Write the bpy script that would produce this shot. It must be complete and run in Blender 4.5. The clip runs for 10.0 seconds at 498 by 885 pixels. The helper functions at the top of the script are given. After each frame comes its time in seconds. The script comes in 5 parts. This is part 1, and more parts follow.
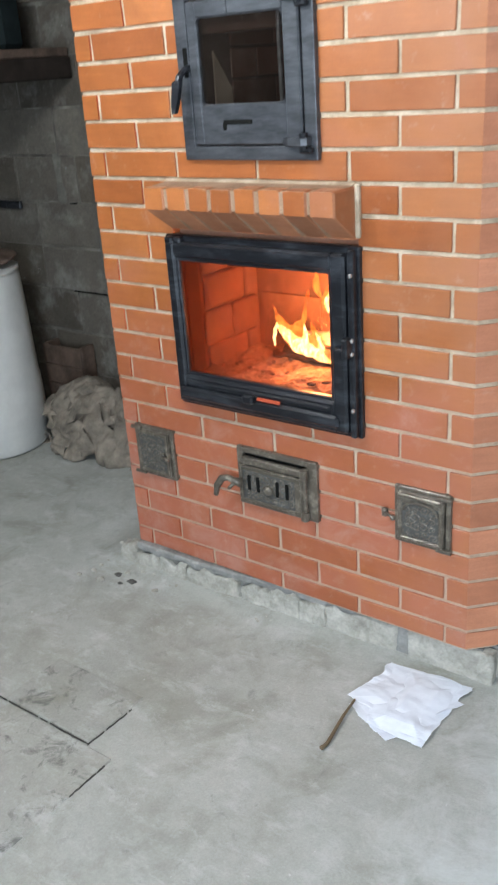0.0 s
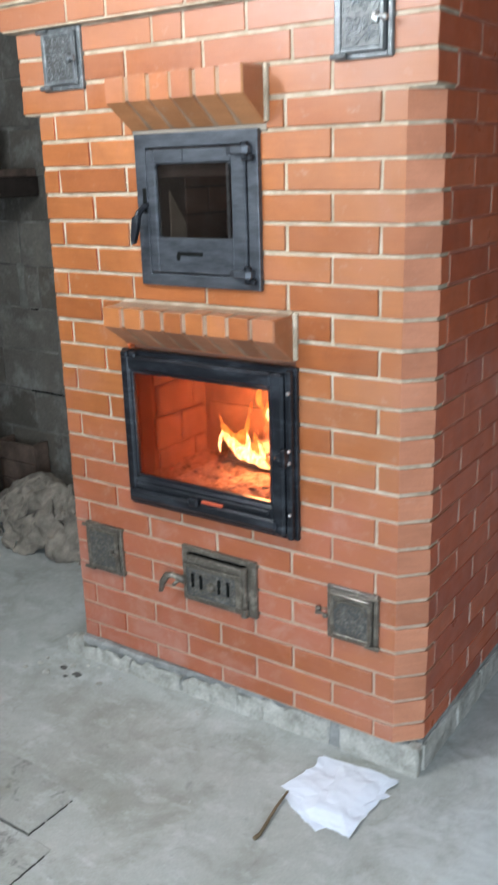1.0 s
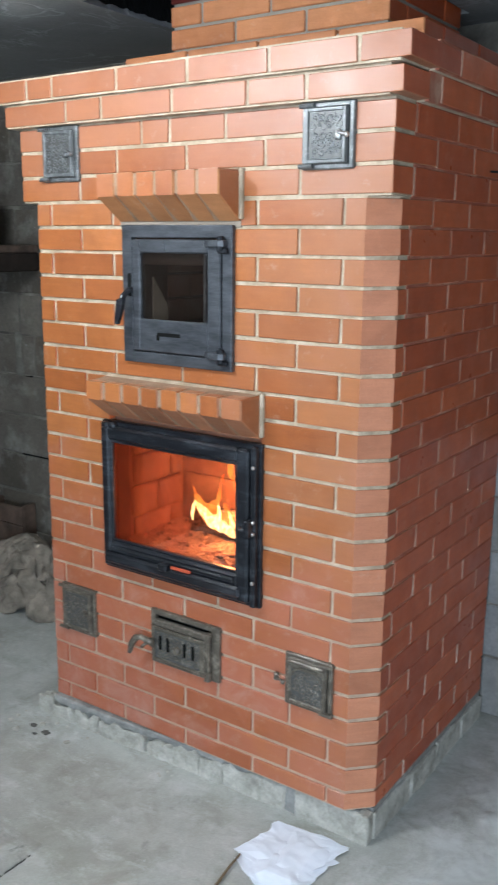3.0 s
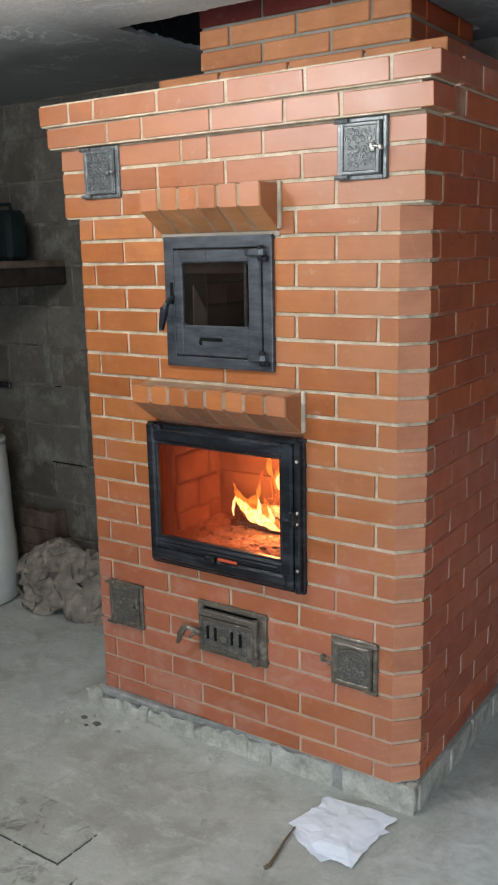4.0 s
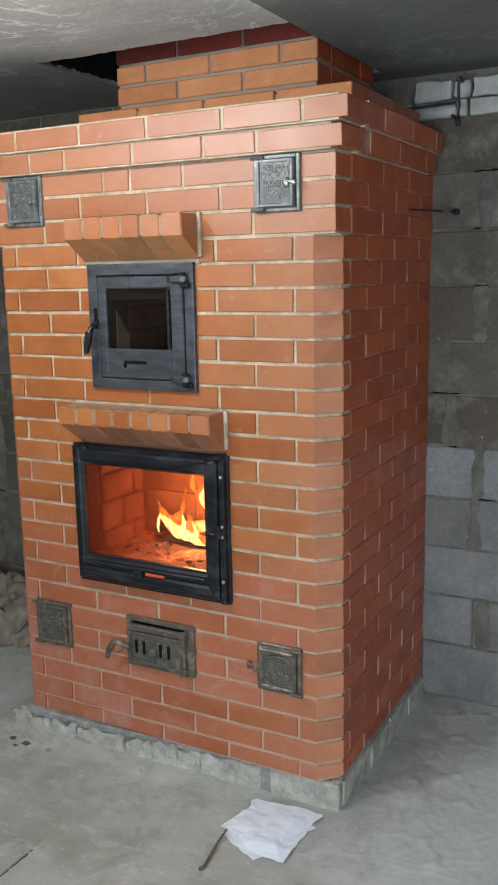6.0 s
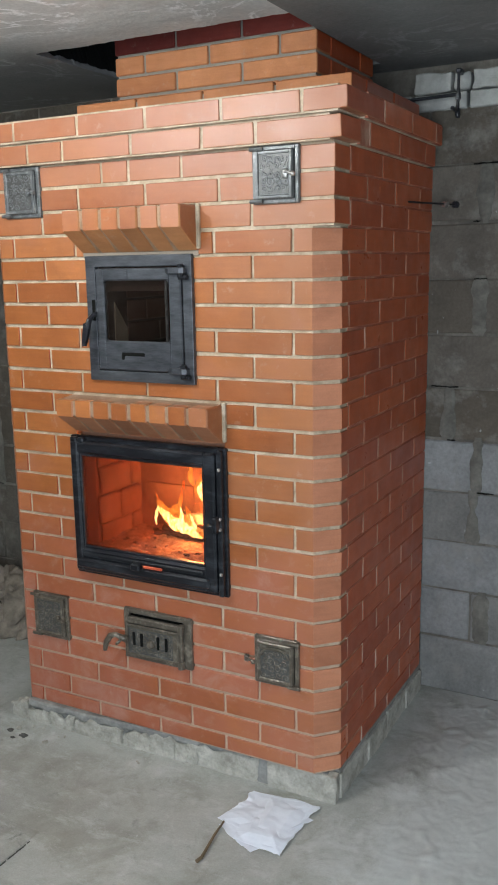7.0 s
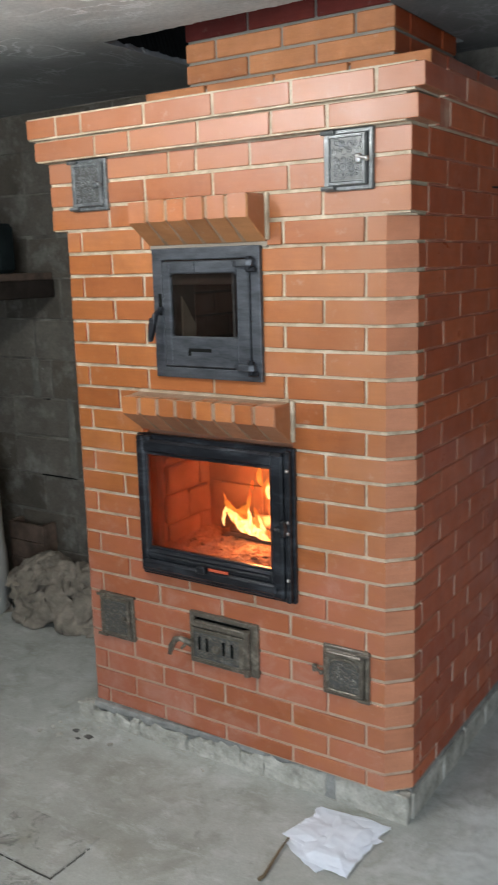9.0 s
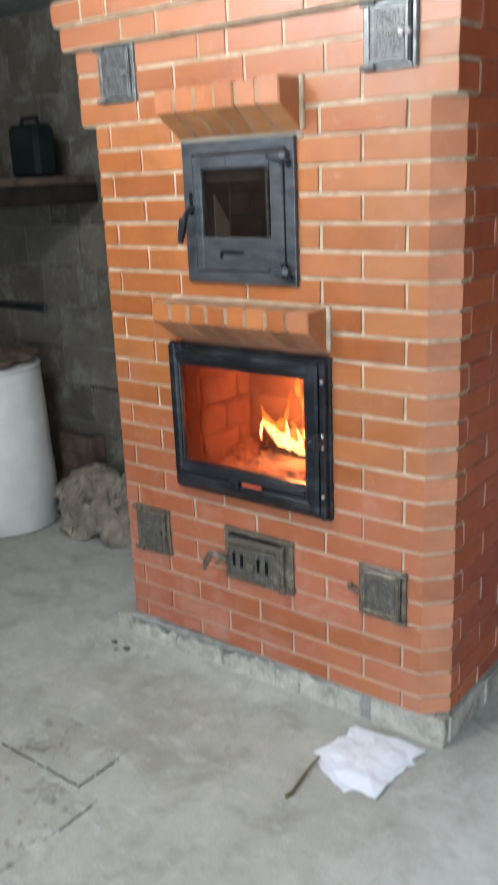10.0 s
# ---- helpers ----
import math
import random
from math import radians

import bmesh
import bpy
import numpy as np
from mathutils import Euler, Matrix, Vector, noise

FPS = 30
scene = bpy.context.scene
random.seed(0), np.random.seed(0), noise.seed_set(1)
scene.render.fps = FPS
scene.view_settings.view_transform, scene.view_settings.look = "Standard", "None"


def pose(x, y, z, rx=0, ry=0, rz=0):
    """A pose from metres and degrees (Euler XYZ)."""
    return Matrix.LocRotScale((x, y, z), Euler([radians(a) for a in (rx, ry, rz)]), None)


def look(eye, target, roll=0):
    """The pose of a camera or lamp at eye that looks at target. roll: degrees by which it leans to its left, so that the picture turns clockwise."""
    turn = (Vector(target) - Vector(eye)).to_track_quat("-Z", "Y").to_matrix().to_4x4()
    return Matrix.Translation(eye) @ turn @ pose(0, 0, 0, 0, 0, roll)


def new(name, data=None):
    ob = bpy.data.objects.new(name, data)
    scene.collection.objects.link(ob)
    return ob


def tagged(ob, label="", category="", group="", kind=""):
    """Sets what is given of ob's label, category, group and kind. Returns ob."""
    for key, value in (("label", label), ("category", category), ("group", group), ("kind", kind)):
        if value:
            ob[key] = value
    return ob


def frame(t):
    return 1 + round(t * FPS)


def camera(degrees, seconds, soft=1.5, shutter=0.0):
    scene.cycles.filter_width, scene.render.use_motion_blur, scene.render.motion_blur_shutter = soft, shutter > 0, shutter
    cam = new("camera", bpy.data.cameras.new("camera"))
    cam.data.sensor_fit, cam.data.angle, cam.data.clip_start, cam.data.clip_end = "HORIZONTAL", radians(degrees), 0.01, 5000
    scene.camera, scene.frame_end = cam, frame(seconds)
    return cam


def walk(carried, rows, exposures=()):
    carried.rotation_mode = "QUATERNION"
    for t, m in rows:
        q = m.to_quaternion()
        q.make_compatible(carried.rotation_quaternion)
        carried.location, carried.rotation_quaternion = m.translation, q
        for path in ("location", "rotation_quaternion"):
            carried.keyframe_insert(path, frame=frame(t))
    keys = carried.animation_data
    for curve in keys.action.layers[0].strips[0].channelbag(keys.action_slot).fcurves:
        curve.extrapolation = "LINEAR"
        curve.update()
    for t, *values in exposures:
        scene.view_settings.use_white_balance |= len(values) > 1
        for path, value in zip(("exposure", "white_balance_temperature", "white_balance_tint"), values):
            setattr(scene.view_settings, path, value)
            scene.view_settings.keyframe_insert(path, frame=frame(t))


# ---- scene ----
cam = camera(31.6, 10.0, soft=1.9, shutter=0.6)
PATH = [
    (0, (0.693, -1.796, 1.56), (-0.449, -0.357, 0.768), -4.3),
    (0.5, (0.732, -1.875, 1.6), (-0.371, -0.369, 0.882), -3.7),
    (1, (0.807, -1.915, 1.651), (-0.278, -0.346, 1.052), -1.7),
    (1.5, (0.87, -1.924, 1.67), (-0.189, -0.319, 1.118), -0.7),
    (2, (0.899, -1.939, 1.681), (-0.144, -0.319, 1.148), 0.5),
    (2.5, (0.945, -1.969, 1.695), (-0.114, -0.335, 1.24), 0.9),
    (3, (0.964, -1.979, 1.701), (-0.145, -0.376, 1.252), 0.5),
    (3.2, (0.967, -1.999, 1.694), (-0.168, -0.414, 1.246), 0.1),
    (4.3, (0.932, -2.254, 1.698), (-0.154, -0.628, 1.276), -1.7),
    (4.5, (0.933, -2.282, 1.699), (-0.128, -0.641, 1.274), -1.3),
    (5, (0.93, -2.317, 1.71), (-0.099, -0.652, 1.301), -0.7),
    (5.5, (0.942, -2.327, 1.709), (-0.052, -0.638, 1.309), -0.7),
    (6, (0.964, -2.324, 1.71), (0.036, -0.594, 1.327), -1.2),
    (7.5, (0.961, -2.314, 1.696), (0.036, -0.587, 1.294), -0.7),
    (8, (0.953, -2.294, 1.688), (0.027, -0.569, 1.28), -0.1),
    (8.5, (0.945, -2.251, 1.687), (-0.017, -0.546, 1.274), -0.3),
    (9, (0.941, -2.195, 1.694), (-0.144, -0.564, 1.291), -1.6),
    (9.5, (0.937, -2.119, 1.686), (-0.227, -0.547, 1.27), -1.9),
    (10, (0.961, -2.024, 1.645), (-0.235, -0.531, 1.062), -2.4),
]
EXPOSURES = [(0.0, 0.55, 5750, 8), (1.0, 0.52, 5540, 7), (2.6, 0.51, 5500, 7), (3.2, 0.29, 5580, 7), (4.3, 0.04, 5960, 8), (9.5, 0.06, 5960, 8), (10.0, 0.42, 5860, 8)]
walk(cam, [(t, look(eye, target, roll)) for t, eye, target, roll in PATH], EXPOSURES)

# ---- sizes ----
FLOOR = 0.012
CEIL = 2.412
WALL_Y = 0.925
WEST, EAST, SOUTH = -3.6, 2.6, -3.9
DOOR_X0, DOOR_X1, DOOR_Z1 = 0.3, 2.55, 2.25
BAFFLE_X, BAFFLE_Y = -2.15, -1.55
FILL_Y0, FILL_Y1, FILL_Z0, FILL_Z1 = -3.6, -1.75, 1.98, 2.36

# ---- light ----
world = bpy.data.worlds.new("sky")
scene.world = world
world.use_nodes = True
wn = world.node_tree.nodes
sky = wn.new("ShaderNodeTexSky")
sky.sky_type = "NISHITA"
sky.sun_disc = False
sky.sun_elevation = radians(35)
sky.sun_rotation = radians(40)
world.node_tree.links.new(sky.outputs[0], wn["Background"].inputs[0])
wn["Background"].inputs[1].default_value = 0.1


def area(name, size_x, size_y, power, colour, m):
    lamp = bpy.data.lights.new(name, "AREA")
    lamp.shape, lamp.size, lamp.size_y = "RECTANGLE", size_x, size_y
    lamp.energy, lamp.color = power, colour
    ob = new(name, lamp)
    ob.matrix_world = m
    return ob


# daylight through the wide doorway; the high window is added for fill and sheen
area("doorway_daylight", DOOR_X1 - DOOR_X0 - 0.1, 1.5, 130, (0.86, 0.93, 1.0),
     look(((DOOR_X0 + DOOR_X1) / 2, SOUTH + 0.12, 1.20), ((DOOR_X0 + DOOR_X1) / 2 + 1.5, 0, 0.2)))
area("window_fill", FILL_Y1 - FILL_Y0 - 0.05, FILL_Z1 - FILL_Z0 - 0.04, 14, (0.93, 0.98, 1.0),
     look((BAFFLE_X + 0.04, (FILL_Y0 + FILL_Y1) / 2, (FILL_Z0 + FILL_Z1) / 2), (1.2, -0.9, 1.2)))
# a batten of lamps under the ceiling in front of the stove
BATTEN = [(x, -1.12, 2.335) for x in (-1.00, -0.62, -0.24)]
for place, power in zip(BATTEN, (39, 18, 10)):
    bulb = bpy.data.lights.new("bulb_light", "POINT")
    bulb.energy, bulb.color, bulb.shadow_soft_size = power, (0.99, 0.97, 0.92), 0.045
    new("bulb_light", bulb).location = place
fire = bpy.data.lights.new("fire_light", "POINT")
fire.energy, fire.color, fire.shadow_soft_size = 8.6, (1.0, 0.37, 0.13), 0.05
new("fire_light", fire).location = (-0.60, 0.20, 0.85)


# ---- materials ----
def material(name, rough=0.6, metal=0.0, coat=0.0):
    m = bpy.data.materials.new(name)
    m.use_nodes = True
    b = m.node_tree.nodes["Principled BSDF"]
    b.inputs["Roughness"].default_value = rough
    b.inputs["Metallic"].default_value = metal
    b.inputs["Coat Weight"].default_value = coat
    return m, m.node_tree, b


def coords(nt, kind="Object", scale=(1, 1, 1), shift=False):
    tc = nt.nodes.new("ShaderNodeTexCoord")
    mp = nt.nodes.new("ShaderNodeMapping")
    mp.inputs["Scale"].default_value = scale
    nt.links.new(tc.outputs[kind], mp.inputs["Vector"])
    if shift:
        info = nt.nodes.new("ShaderNodeObjectInfo")
        mul = nt.nodes.new("ShaderNodeMath")
        mul.operation = "MULTIPLY"
        mul.inputs[1].default_value = 37.0
        nt.links.new(info.outputs["Random"], mul.inputs[0])
        nt.links.new(mul.outputs[0], mp.inputs["Location"])
    return mp.outputs[0]


def noise_tex(nt, vec, scale, detail=4.0, rough=0.55, distort=0.0):
    n = nt.nodes.new("ShaderNodeTexNoise")
    n.inputs["Scale"].default_value, n.inputs["Detail"].default_value = scale, detail
    n.inputs["Roughness"].default_value, n.inputs["Distortion"].default_value = rough, distort
    nt.links.new(vec, n.inputs["Vector"])
    return n.outputs["Fac"]


def ramp(nt, fac, stops):
    r = nt.nodes.new("ShaderNodeValToRGB")
    e = r.color_ramp.elements
    while len(e) < len(stops):
        e.new(0.5)
    for el, (p, c) in zip(e, stops):
        el.position = p
        el.color = (*c, 1) if len(c) == 3 else c
    nt.links.new(fac, r.inputs[0])
    return r.outputs[0]


def mix(nt, fac, a, b, mode="MIX"):
    n = nt.nodes.new("ShaderNodeMix")
    n.data_type, n.blend_type = "RGBA", mode
    for sock, v in ((n.inputs[0], fac), (n.inputs[6], a), (n.inputs[7], b)):
        if isinstance(v, bpy.types.NodeSocket):
            nt.links.new(v, sock)
        elif isinstance(v, (int, float)):
            sock.default_value = v
        else:
            sock.default_value = (*v, 1)
    return n.outputs[2]


def bump(nt, b, height, strength, dist=0.002):
    n = nt.nodes.new("ShaderNodeBump")
    n.inputs["Strength"].default_value, n.inputs["Distance"].default_value = strength, dist
    nt.links.new(height, n.inputs["Height"])
    nt.links.new(n.outputs[0], b.inputs["Normal"])


def channel(nt, vec, axis):
    n = nt.nodes.new("ShaderNodeSeparateXYZ")
    nt.links.new(vec, n.inputs[0])
    return n.outputs[axis]


def maths(nt, op, *values):
    n = nt.nodes.new("ShaderNodeMath")
    n.operation = op
    for sock, v in zip(n.inputs, values):
        if isinstance(v, bpy.types.NodeSocket):
            nt.links.new(v, sock)
        else:
            sock.default_value = v
    return n.outputs[0]


LIME = (0.46, 0.32, 0.21)


def brick_material(name, dark, mid, light, rough, coat, sheen_pink=None, ragged=0.5, along=0):
    """Glazed brick: a tone of its own, streaks from the kiln, mortar dragged over the arrises, painted sheen, and
    pinker low courses.
    """
    m, nt, b = material(name, rough, 0.0, coat)
    b.inputs["Coat Roughness"].default_value = 0.40
    b.inputs["Specular IOR Level"].default_value = 0.42
    info = nt.nodes.new("ShaderNodeObjectInfo")
    v = coords(nt, "Object", (1, 1, 1), True)
    tone = ramp(nt, info.outputs["Random"], [(0.0, dark), (0.45, mid), (1.0, light)])
    cloud = ramp(nt, noise_tex(nt, v, 8, 5, 0.6, 0.4), [(0.25, (0.80, 0.76, 0.72)), (0.75, (1.13, 1.12, 1.10))])
    streak = ramp(nt, noise_tex(nt, coords(nt, "Object", (3, 3, 26), True), 3.0, 5, 0.6), [(0.3, (0.92, 0.90, 0.88)), (0.7, (1.06, 1.06, 1.06))])
    grain = ramp(nt, noise_tex(nt, v, 220, 3), [(0.3, (0.94, 0.94, 0.94)), (0.7, (1.04, 1.04, 1.04))])
    c = mix(nt, 1.0, mix(nt, 1.0, mix(nt, 1.0, tone, cloud, "MULTIPLY"), streak, "MULTIPLY"), grain, "MULTIPLY")
    if sheen_pink:
        colour, z_full, z_none = sheen_pink
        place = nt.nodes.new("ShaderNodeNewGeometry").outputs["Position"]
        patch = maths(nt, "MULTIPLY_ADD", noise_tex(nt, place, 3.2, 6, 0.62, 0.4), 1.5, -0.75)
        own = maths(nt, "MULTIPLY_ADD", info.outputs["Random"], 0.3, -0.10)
        # sheen painted in tan towards the corner and top courses; low courses pinker
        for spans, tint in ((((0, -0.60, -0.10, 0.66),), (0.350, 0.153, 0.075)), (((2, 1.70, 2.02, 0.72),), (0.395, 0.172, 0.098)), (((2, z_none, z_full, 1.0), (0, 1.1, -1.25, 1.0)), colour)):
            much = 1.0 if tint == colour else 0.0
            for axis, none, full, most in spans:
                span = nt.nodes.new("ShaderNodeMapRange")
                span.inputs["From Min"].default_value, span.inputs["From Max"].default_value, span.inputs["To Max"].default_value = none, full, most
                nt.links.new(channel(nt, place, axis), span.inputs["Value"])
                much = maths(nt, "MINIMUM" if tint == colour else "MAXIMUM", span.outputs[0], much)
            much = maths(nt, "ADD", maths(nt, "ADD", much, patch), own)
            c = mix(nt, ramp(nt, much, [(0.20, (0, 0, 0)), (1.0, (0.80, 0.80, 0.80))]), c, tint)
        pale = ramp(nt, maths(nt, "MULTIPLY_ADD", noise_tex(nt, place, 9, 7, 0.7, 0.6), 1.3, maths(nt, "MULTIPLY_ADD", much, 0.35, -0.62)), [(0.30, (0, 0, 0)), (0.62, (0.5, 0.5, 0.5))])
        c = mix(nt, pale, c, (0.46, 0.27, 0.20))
    # lime bloom and mortar smears
    smear = ramp(nt, noise_tex(nt, v, 26, 6, 0.7), [(0.60, (0, 0, 0)), (0.80, (0.35, 0.35, 0.35))])
    c = mix(nt, smear, c, (0.52, 0.40, 0.32))
    # mortar dragged unevenly over the edges
    if ragged:
        gen = nt.nodes.new("ShaderNodeTexCoord").outputs["Generated"]
        wob = maths(nt, "MULTIPLY_ADD", noise_tex(nt, v, 34, 5, 0.65), 0.40, -0.22)
        edge = []
        for axis, reach in ((along, 0.982), (2, 0.93)):
            off = maths(nt, "ABSOLUTE", maths(nt, "MULTIPLY_ADD", channel(nt, gen, axis), 2.0, -1.0))
            edge.append(maths(nt, "SUBTRACT", maths(nt, "MULTIPLY_ADD", wob, 1.0 if axis == 2 else 0.35, off), reach))
        near = maths(nt, "MULTIPLY", maths(nt, "MAXIMUM", *edge), 9.0)
        c = mix(nt, ramp(nt, near, [(0.15, (0, 0, 0)), (0.95, (ragged,) * 3)]), c, LIME)
    nt.links.new(c, b.inputs["Base Color"])
    r = ramp(nt, noise_tex(nt, v, 14, 4), [(0.3, (rough - 0.10,) * 3), (0.7, (rough + 0.14,) * 3)])
    nt.links.new(r, b.inputs["Roughness"])
    bump(nt, b, noise_tex(nt, v, 24, 5, 0.6), 0.16, 0.0014)
    return m


LOW_PINK = ((0.385, 0.114, 0.066), 0.46, 1.08)
BRICK = brick_material("stove_brick", (0.305, 0.092, 0.0230), (0.352, 0.117, 0.0300), (0.405, 0.147, 0.042), 0.43, 0.28, LOW_PINK)
# the bricks of the front, with the side's redder light put in the colour
SIDE_BRICK = brick_material("side_brick", (0.365, 0.069, 0.019), (0.44, 0.090, 0.024), (0.50, 0.114, 0.033), 0.37, 0.35, None, 0.12, 1)
RED_FLUE = brick_material("dark_red_brick", (0.16, 0.030, 0.022), (0.20, 0.036, 0.026), (0.24, 0.045, 0.03), 0.8, 0.0, None, 0)
FLUE = brick_material("flue_brick", (0.39, 0.155, 0.060), (0.47, 0.200, 0.082), (0.53, 0.235, 0.10), 0.75, 0.0, None, 0)
RAW = brick_material("cut_brick", (0.39, 0.152, 0.076), (0.47, 0.190, 0.098), (0.52, 0.220, 0.118), 0.5, 0.32, None, 0.45, 2)
DARK_BRICK = brick_material("dark_brick", (0.045, 0.025, 0.016), (0.06, 0.032, 0.02), (0.075, 0.04, 0.025), 0.8, 0.0, None, 0)
SMOKED = brick_material("smoked_brick", (0.12, 0.052, 0.030), (0.15, 0.064, 0.036), (0.18, 0.078, 0.044), 0.7, 0.0, None, 0)
HOOD_CUT = brick_material("smoky_cut_brick", (0.27, 0.115, 0.055), (0.34, 0.145, 0.070), (0.40, 0.175, 0.086), 0.65, 0.05, None, 0)
OCHRE = brick_material("ochre_cut_brick", (0.36, 0.155, 0.058), (0.42, 0.185, 0.07), (0.47, 0.215, 0.085), 0.6, 0.1, None, 0)


def stone(name, stops, scale=3.0, rough=0.85, grain=90, relief=0.35, dist=0.004, kind="Object", shift=False, wash=None):
    m, nt, b = material(name, rough)
    v = coords(nt, kind, (1, 1, 1), shift)
    big = ramp(nt, noise_tex(nt, v, scale, 6, 0.6, 0.3), stops)
    fine = ramp(nt, noise_tex(nt, v, grain, 4), [(0.25, (0.82, 0.82, 0.82)), (0.75, (1.12, 1.12, 1.12))])
    if wash:
        # brick slurry washed into the joints, most of it low down
        much = maths(nt, "ADD", maths(nt, "MULTIPLY", channel(nt, v, 2), -1.0), maths(nt, "MULTIPLY", noise_tex(nt, v, 7, 6, 0.65, 0.4), 1.4))
        big = mix(nt, ramp(nt, maths(nt, "ADD", much, 0.5), [(0.18, (0, 0, 0)), (0.95, (0.75, 0.75, 0.75))]), big, wash)
    nt.links.new(mix(nt, 1.0, big, fine, "MULTIPLY"), b.inputs["Base Color"])
    bump(nt, b, noise_tex(nt, v, grain * 0.5, 8, 0.7), relief, dist)
    return m


MORTAR = stone("lime_mortar", [(0.24, (0.27, 0.20, 0.13)), (0.48, (0.45, 0.36, 0.245)), (0.74, (0.64, 0.54, 0.40))], 17, 0.9, 160, 0.7, 0.002, wash=(0.47, 0.32, 0.225))
SIDE_MORTAR = stone("smeared_mortar", [(0.34, (0.27, 0.075, 0.038)), (0.54, (0.36, 0.125, 0.070)), (0.70, (0.50, 0.30, 0.20))], 9, 0.9, 160, 0.4, 0.001)
PERPEND = stone("pale_joint", [(0.3, (0.37, 0.15, 0.09)), (0.6, (0.54, 0.35, 0.25))], 13, 0.9, 160, 0.4, 0.001, wash=(0.74, 0.60, 0.50))
VISOR_CLAY = stone("smoked_mortar", [(0.3, (0.23, 0.14, 0.08)), (0.7, (0.37, 0.24, 0.15))], 14, 0.9, 160, 0.5, 0.002)
LIT_PATCH = stone("lit_oven_patch", [(0.3, (0.30, 0.23, 0.15)), (0.7, (0.50, 0.41, 0.28))], 12, 0.9, 160, 0.6, 0.002)
OVEN_CLAY = stone("oven_clay", [(0.3, (0.17, 0.135, 0.10)), (0.7, (0.30, 0.25, 0.19))], 6, 0.9, 200, 0.4, 0.001)
FLUE_MORTAR = stone("clay_mortar", [(0.3, (0.20, 0.18, 0.15)), (0.7, (0.30, 0.27, 0.22))], 6, 0.9, 260, 0.4, 0.001)


def floor_material(name, lo, mid, hi, stain, dusty=False):
    m, nt, b = material(name, 0.78)
    v = coords(nt)
    big = ramp(nt, noise_tex(nt, v, 1.5, 8, 0.66, 0.8), [(0.28, lo), (0.5, mid), (0.72, hi)])
    fine = ramp(nt, noise_tex(nt, v, 170, 4, 0.6), [(0.25, (0.88, 0.88, 0.88)), (0.75, (1.08, 1.08, 1.08))])
    grit = ramp(nt, noise_tex(nt, v, 38, 6, 0.7), [(0.30, (0.92, 0.92, 0.91)), (0.70, (1.06, 1.06, 1.06))])
    damp = ramp(nt, noise_tex(nt, v, 5.2, 7, 0.66, 0.5), [(0.48, (0, 0, 0)), (0.70, (0.62, 0.62, 0.62))])
    spots = ramp(nt, noise_tex(nt, v, 17, 7, 0.68, 0.6), [(0.64 - 0.13 * stain, (0, 0, 0)), (0.76 - 0.13 * stain, (stain,) * 3)])
    scrape = ramp(nt, noise_tex(nt, coords(nt, "Object", (2.4, 4.6, 1)), 3.4, 10, 0.76, 0.25), [(0.52, (0, 0, 0)), (0.74, (0.7, 0.7, 0.7))])
    speck = ramp(nt, noise_tex(nt, v, 55, 2), [(0.75, (0, 0, 0)), (0.80, (0.7, 0.7, 0.7))])
    c = mix(nt, 1.0, mix(nt, 1.0, big, fine, "MULTIPLY"), grit, "MULTIPLY")
    c = mix(nt, damp, c, (0.215, 0.205, 0.155))
    c = mix(nt, scrape, c, (0.60, 0.60, 0.58))
    c = mix(nt, spots, c, (0.11, 0.11, 0.095))
    if dusty:
        # trodden lime dust in the corner beside the stove
        dust = maths(nt, "ADD", maths(nt, "MULTIPLY_ADD", noise_tex(nt, coords(nt, "Object", (1.3, 1, 1)), 4.5, 9, 0.72, 0.5), 1.5, -0.75), channel(nt, v, 0))
        c = mix(nt, ramp(nt, dust, [(0.0, (0, 0, 0)), (0.26, (0.62, 0.62, 0.62))]), c, (0.60, 0.61, 0.585))
    c = mix(nt, speck, c, (0.62, 0.62, 0.60))
    nt.links.new(c, b.inputs["Base Color"])
    bump(nt, b, noise_tex(nt, v, 20, 10, 0.66), 0.4, 0.005)
    return m


CONCRETE = floor_material("floor_concrete", (0.315, 0.310, 0.272), (0.415, 0.412, 0.370), (0.495, 0.493, 0.452), 0.30, True)
BED = stone("grey_bed_mortar", [(0.3, (0.17, 0.165, 0.15)), (0.7, (0.36, 0.35, 0.32))], 14, 0.95, 90, 0.9, 0.006)
PLINTH = stone("footing_concrete", [(0.28, (0.27, 0.25, 0.205)), (0.5, (0.45, 0.425, 0.36)), (0.72, (0.60, 0.57, 0.50))], 16, 0.95, 110, 1.0, 0.008)


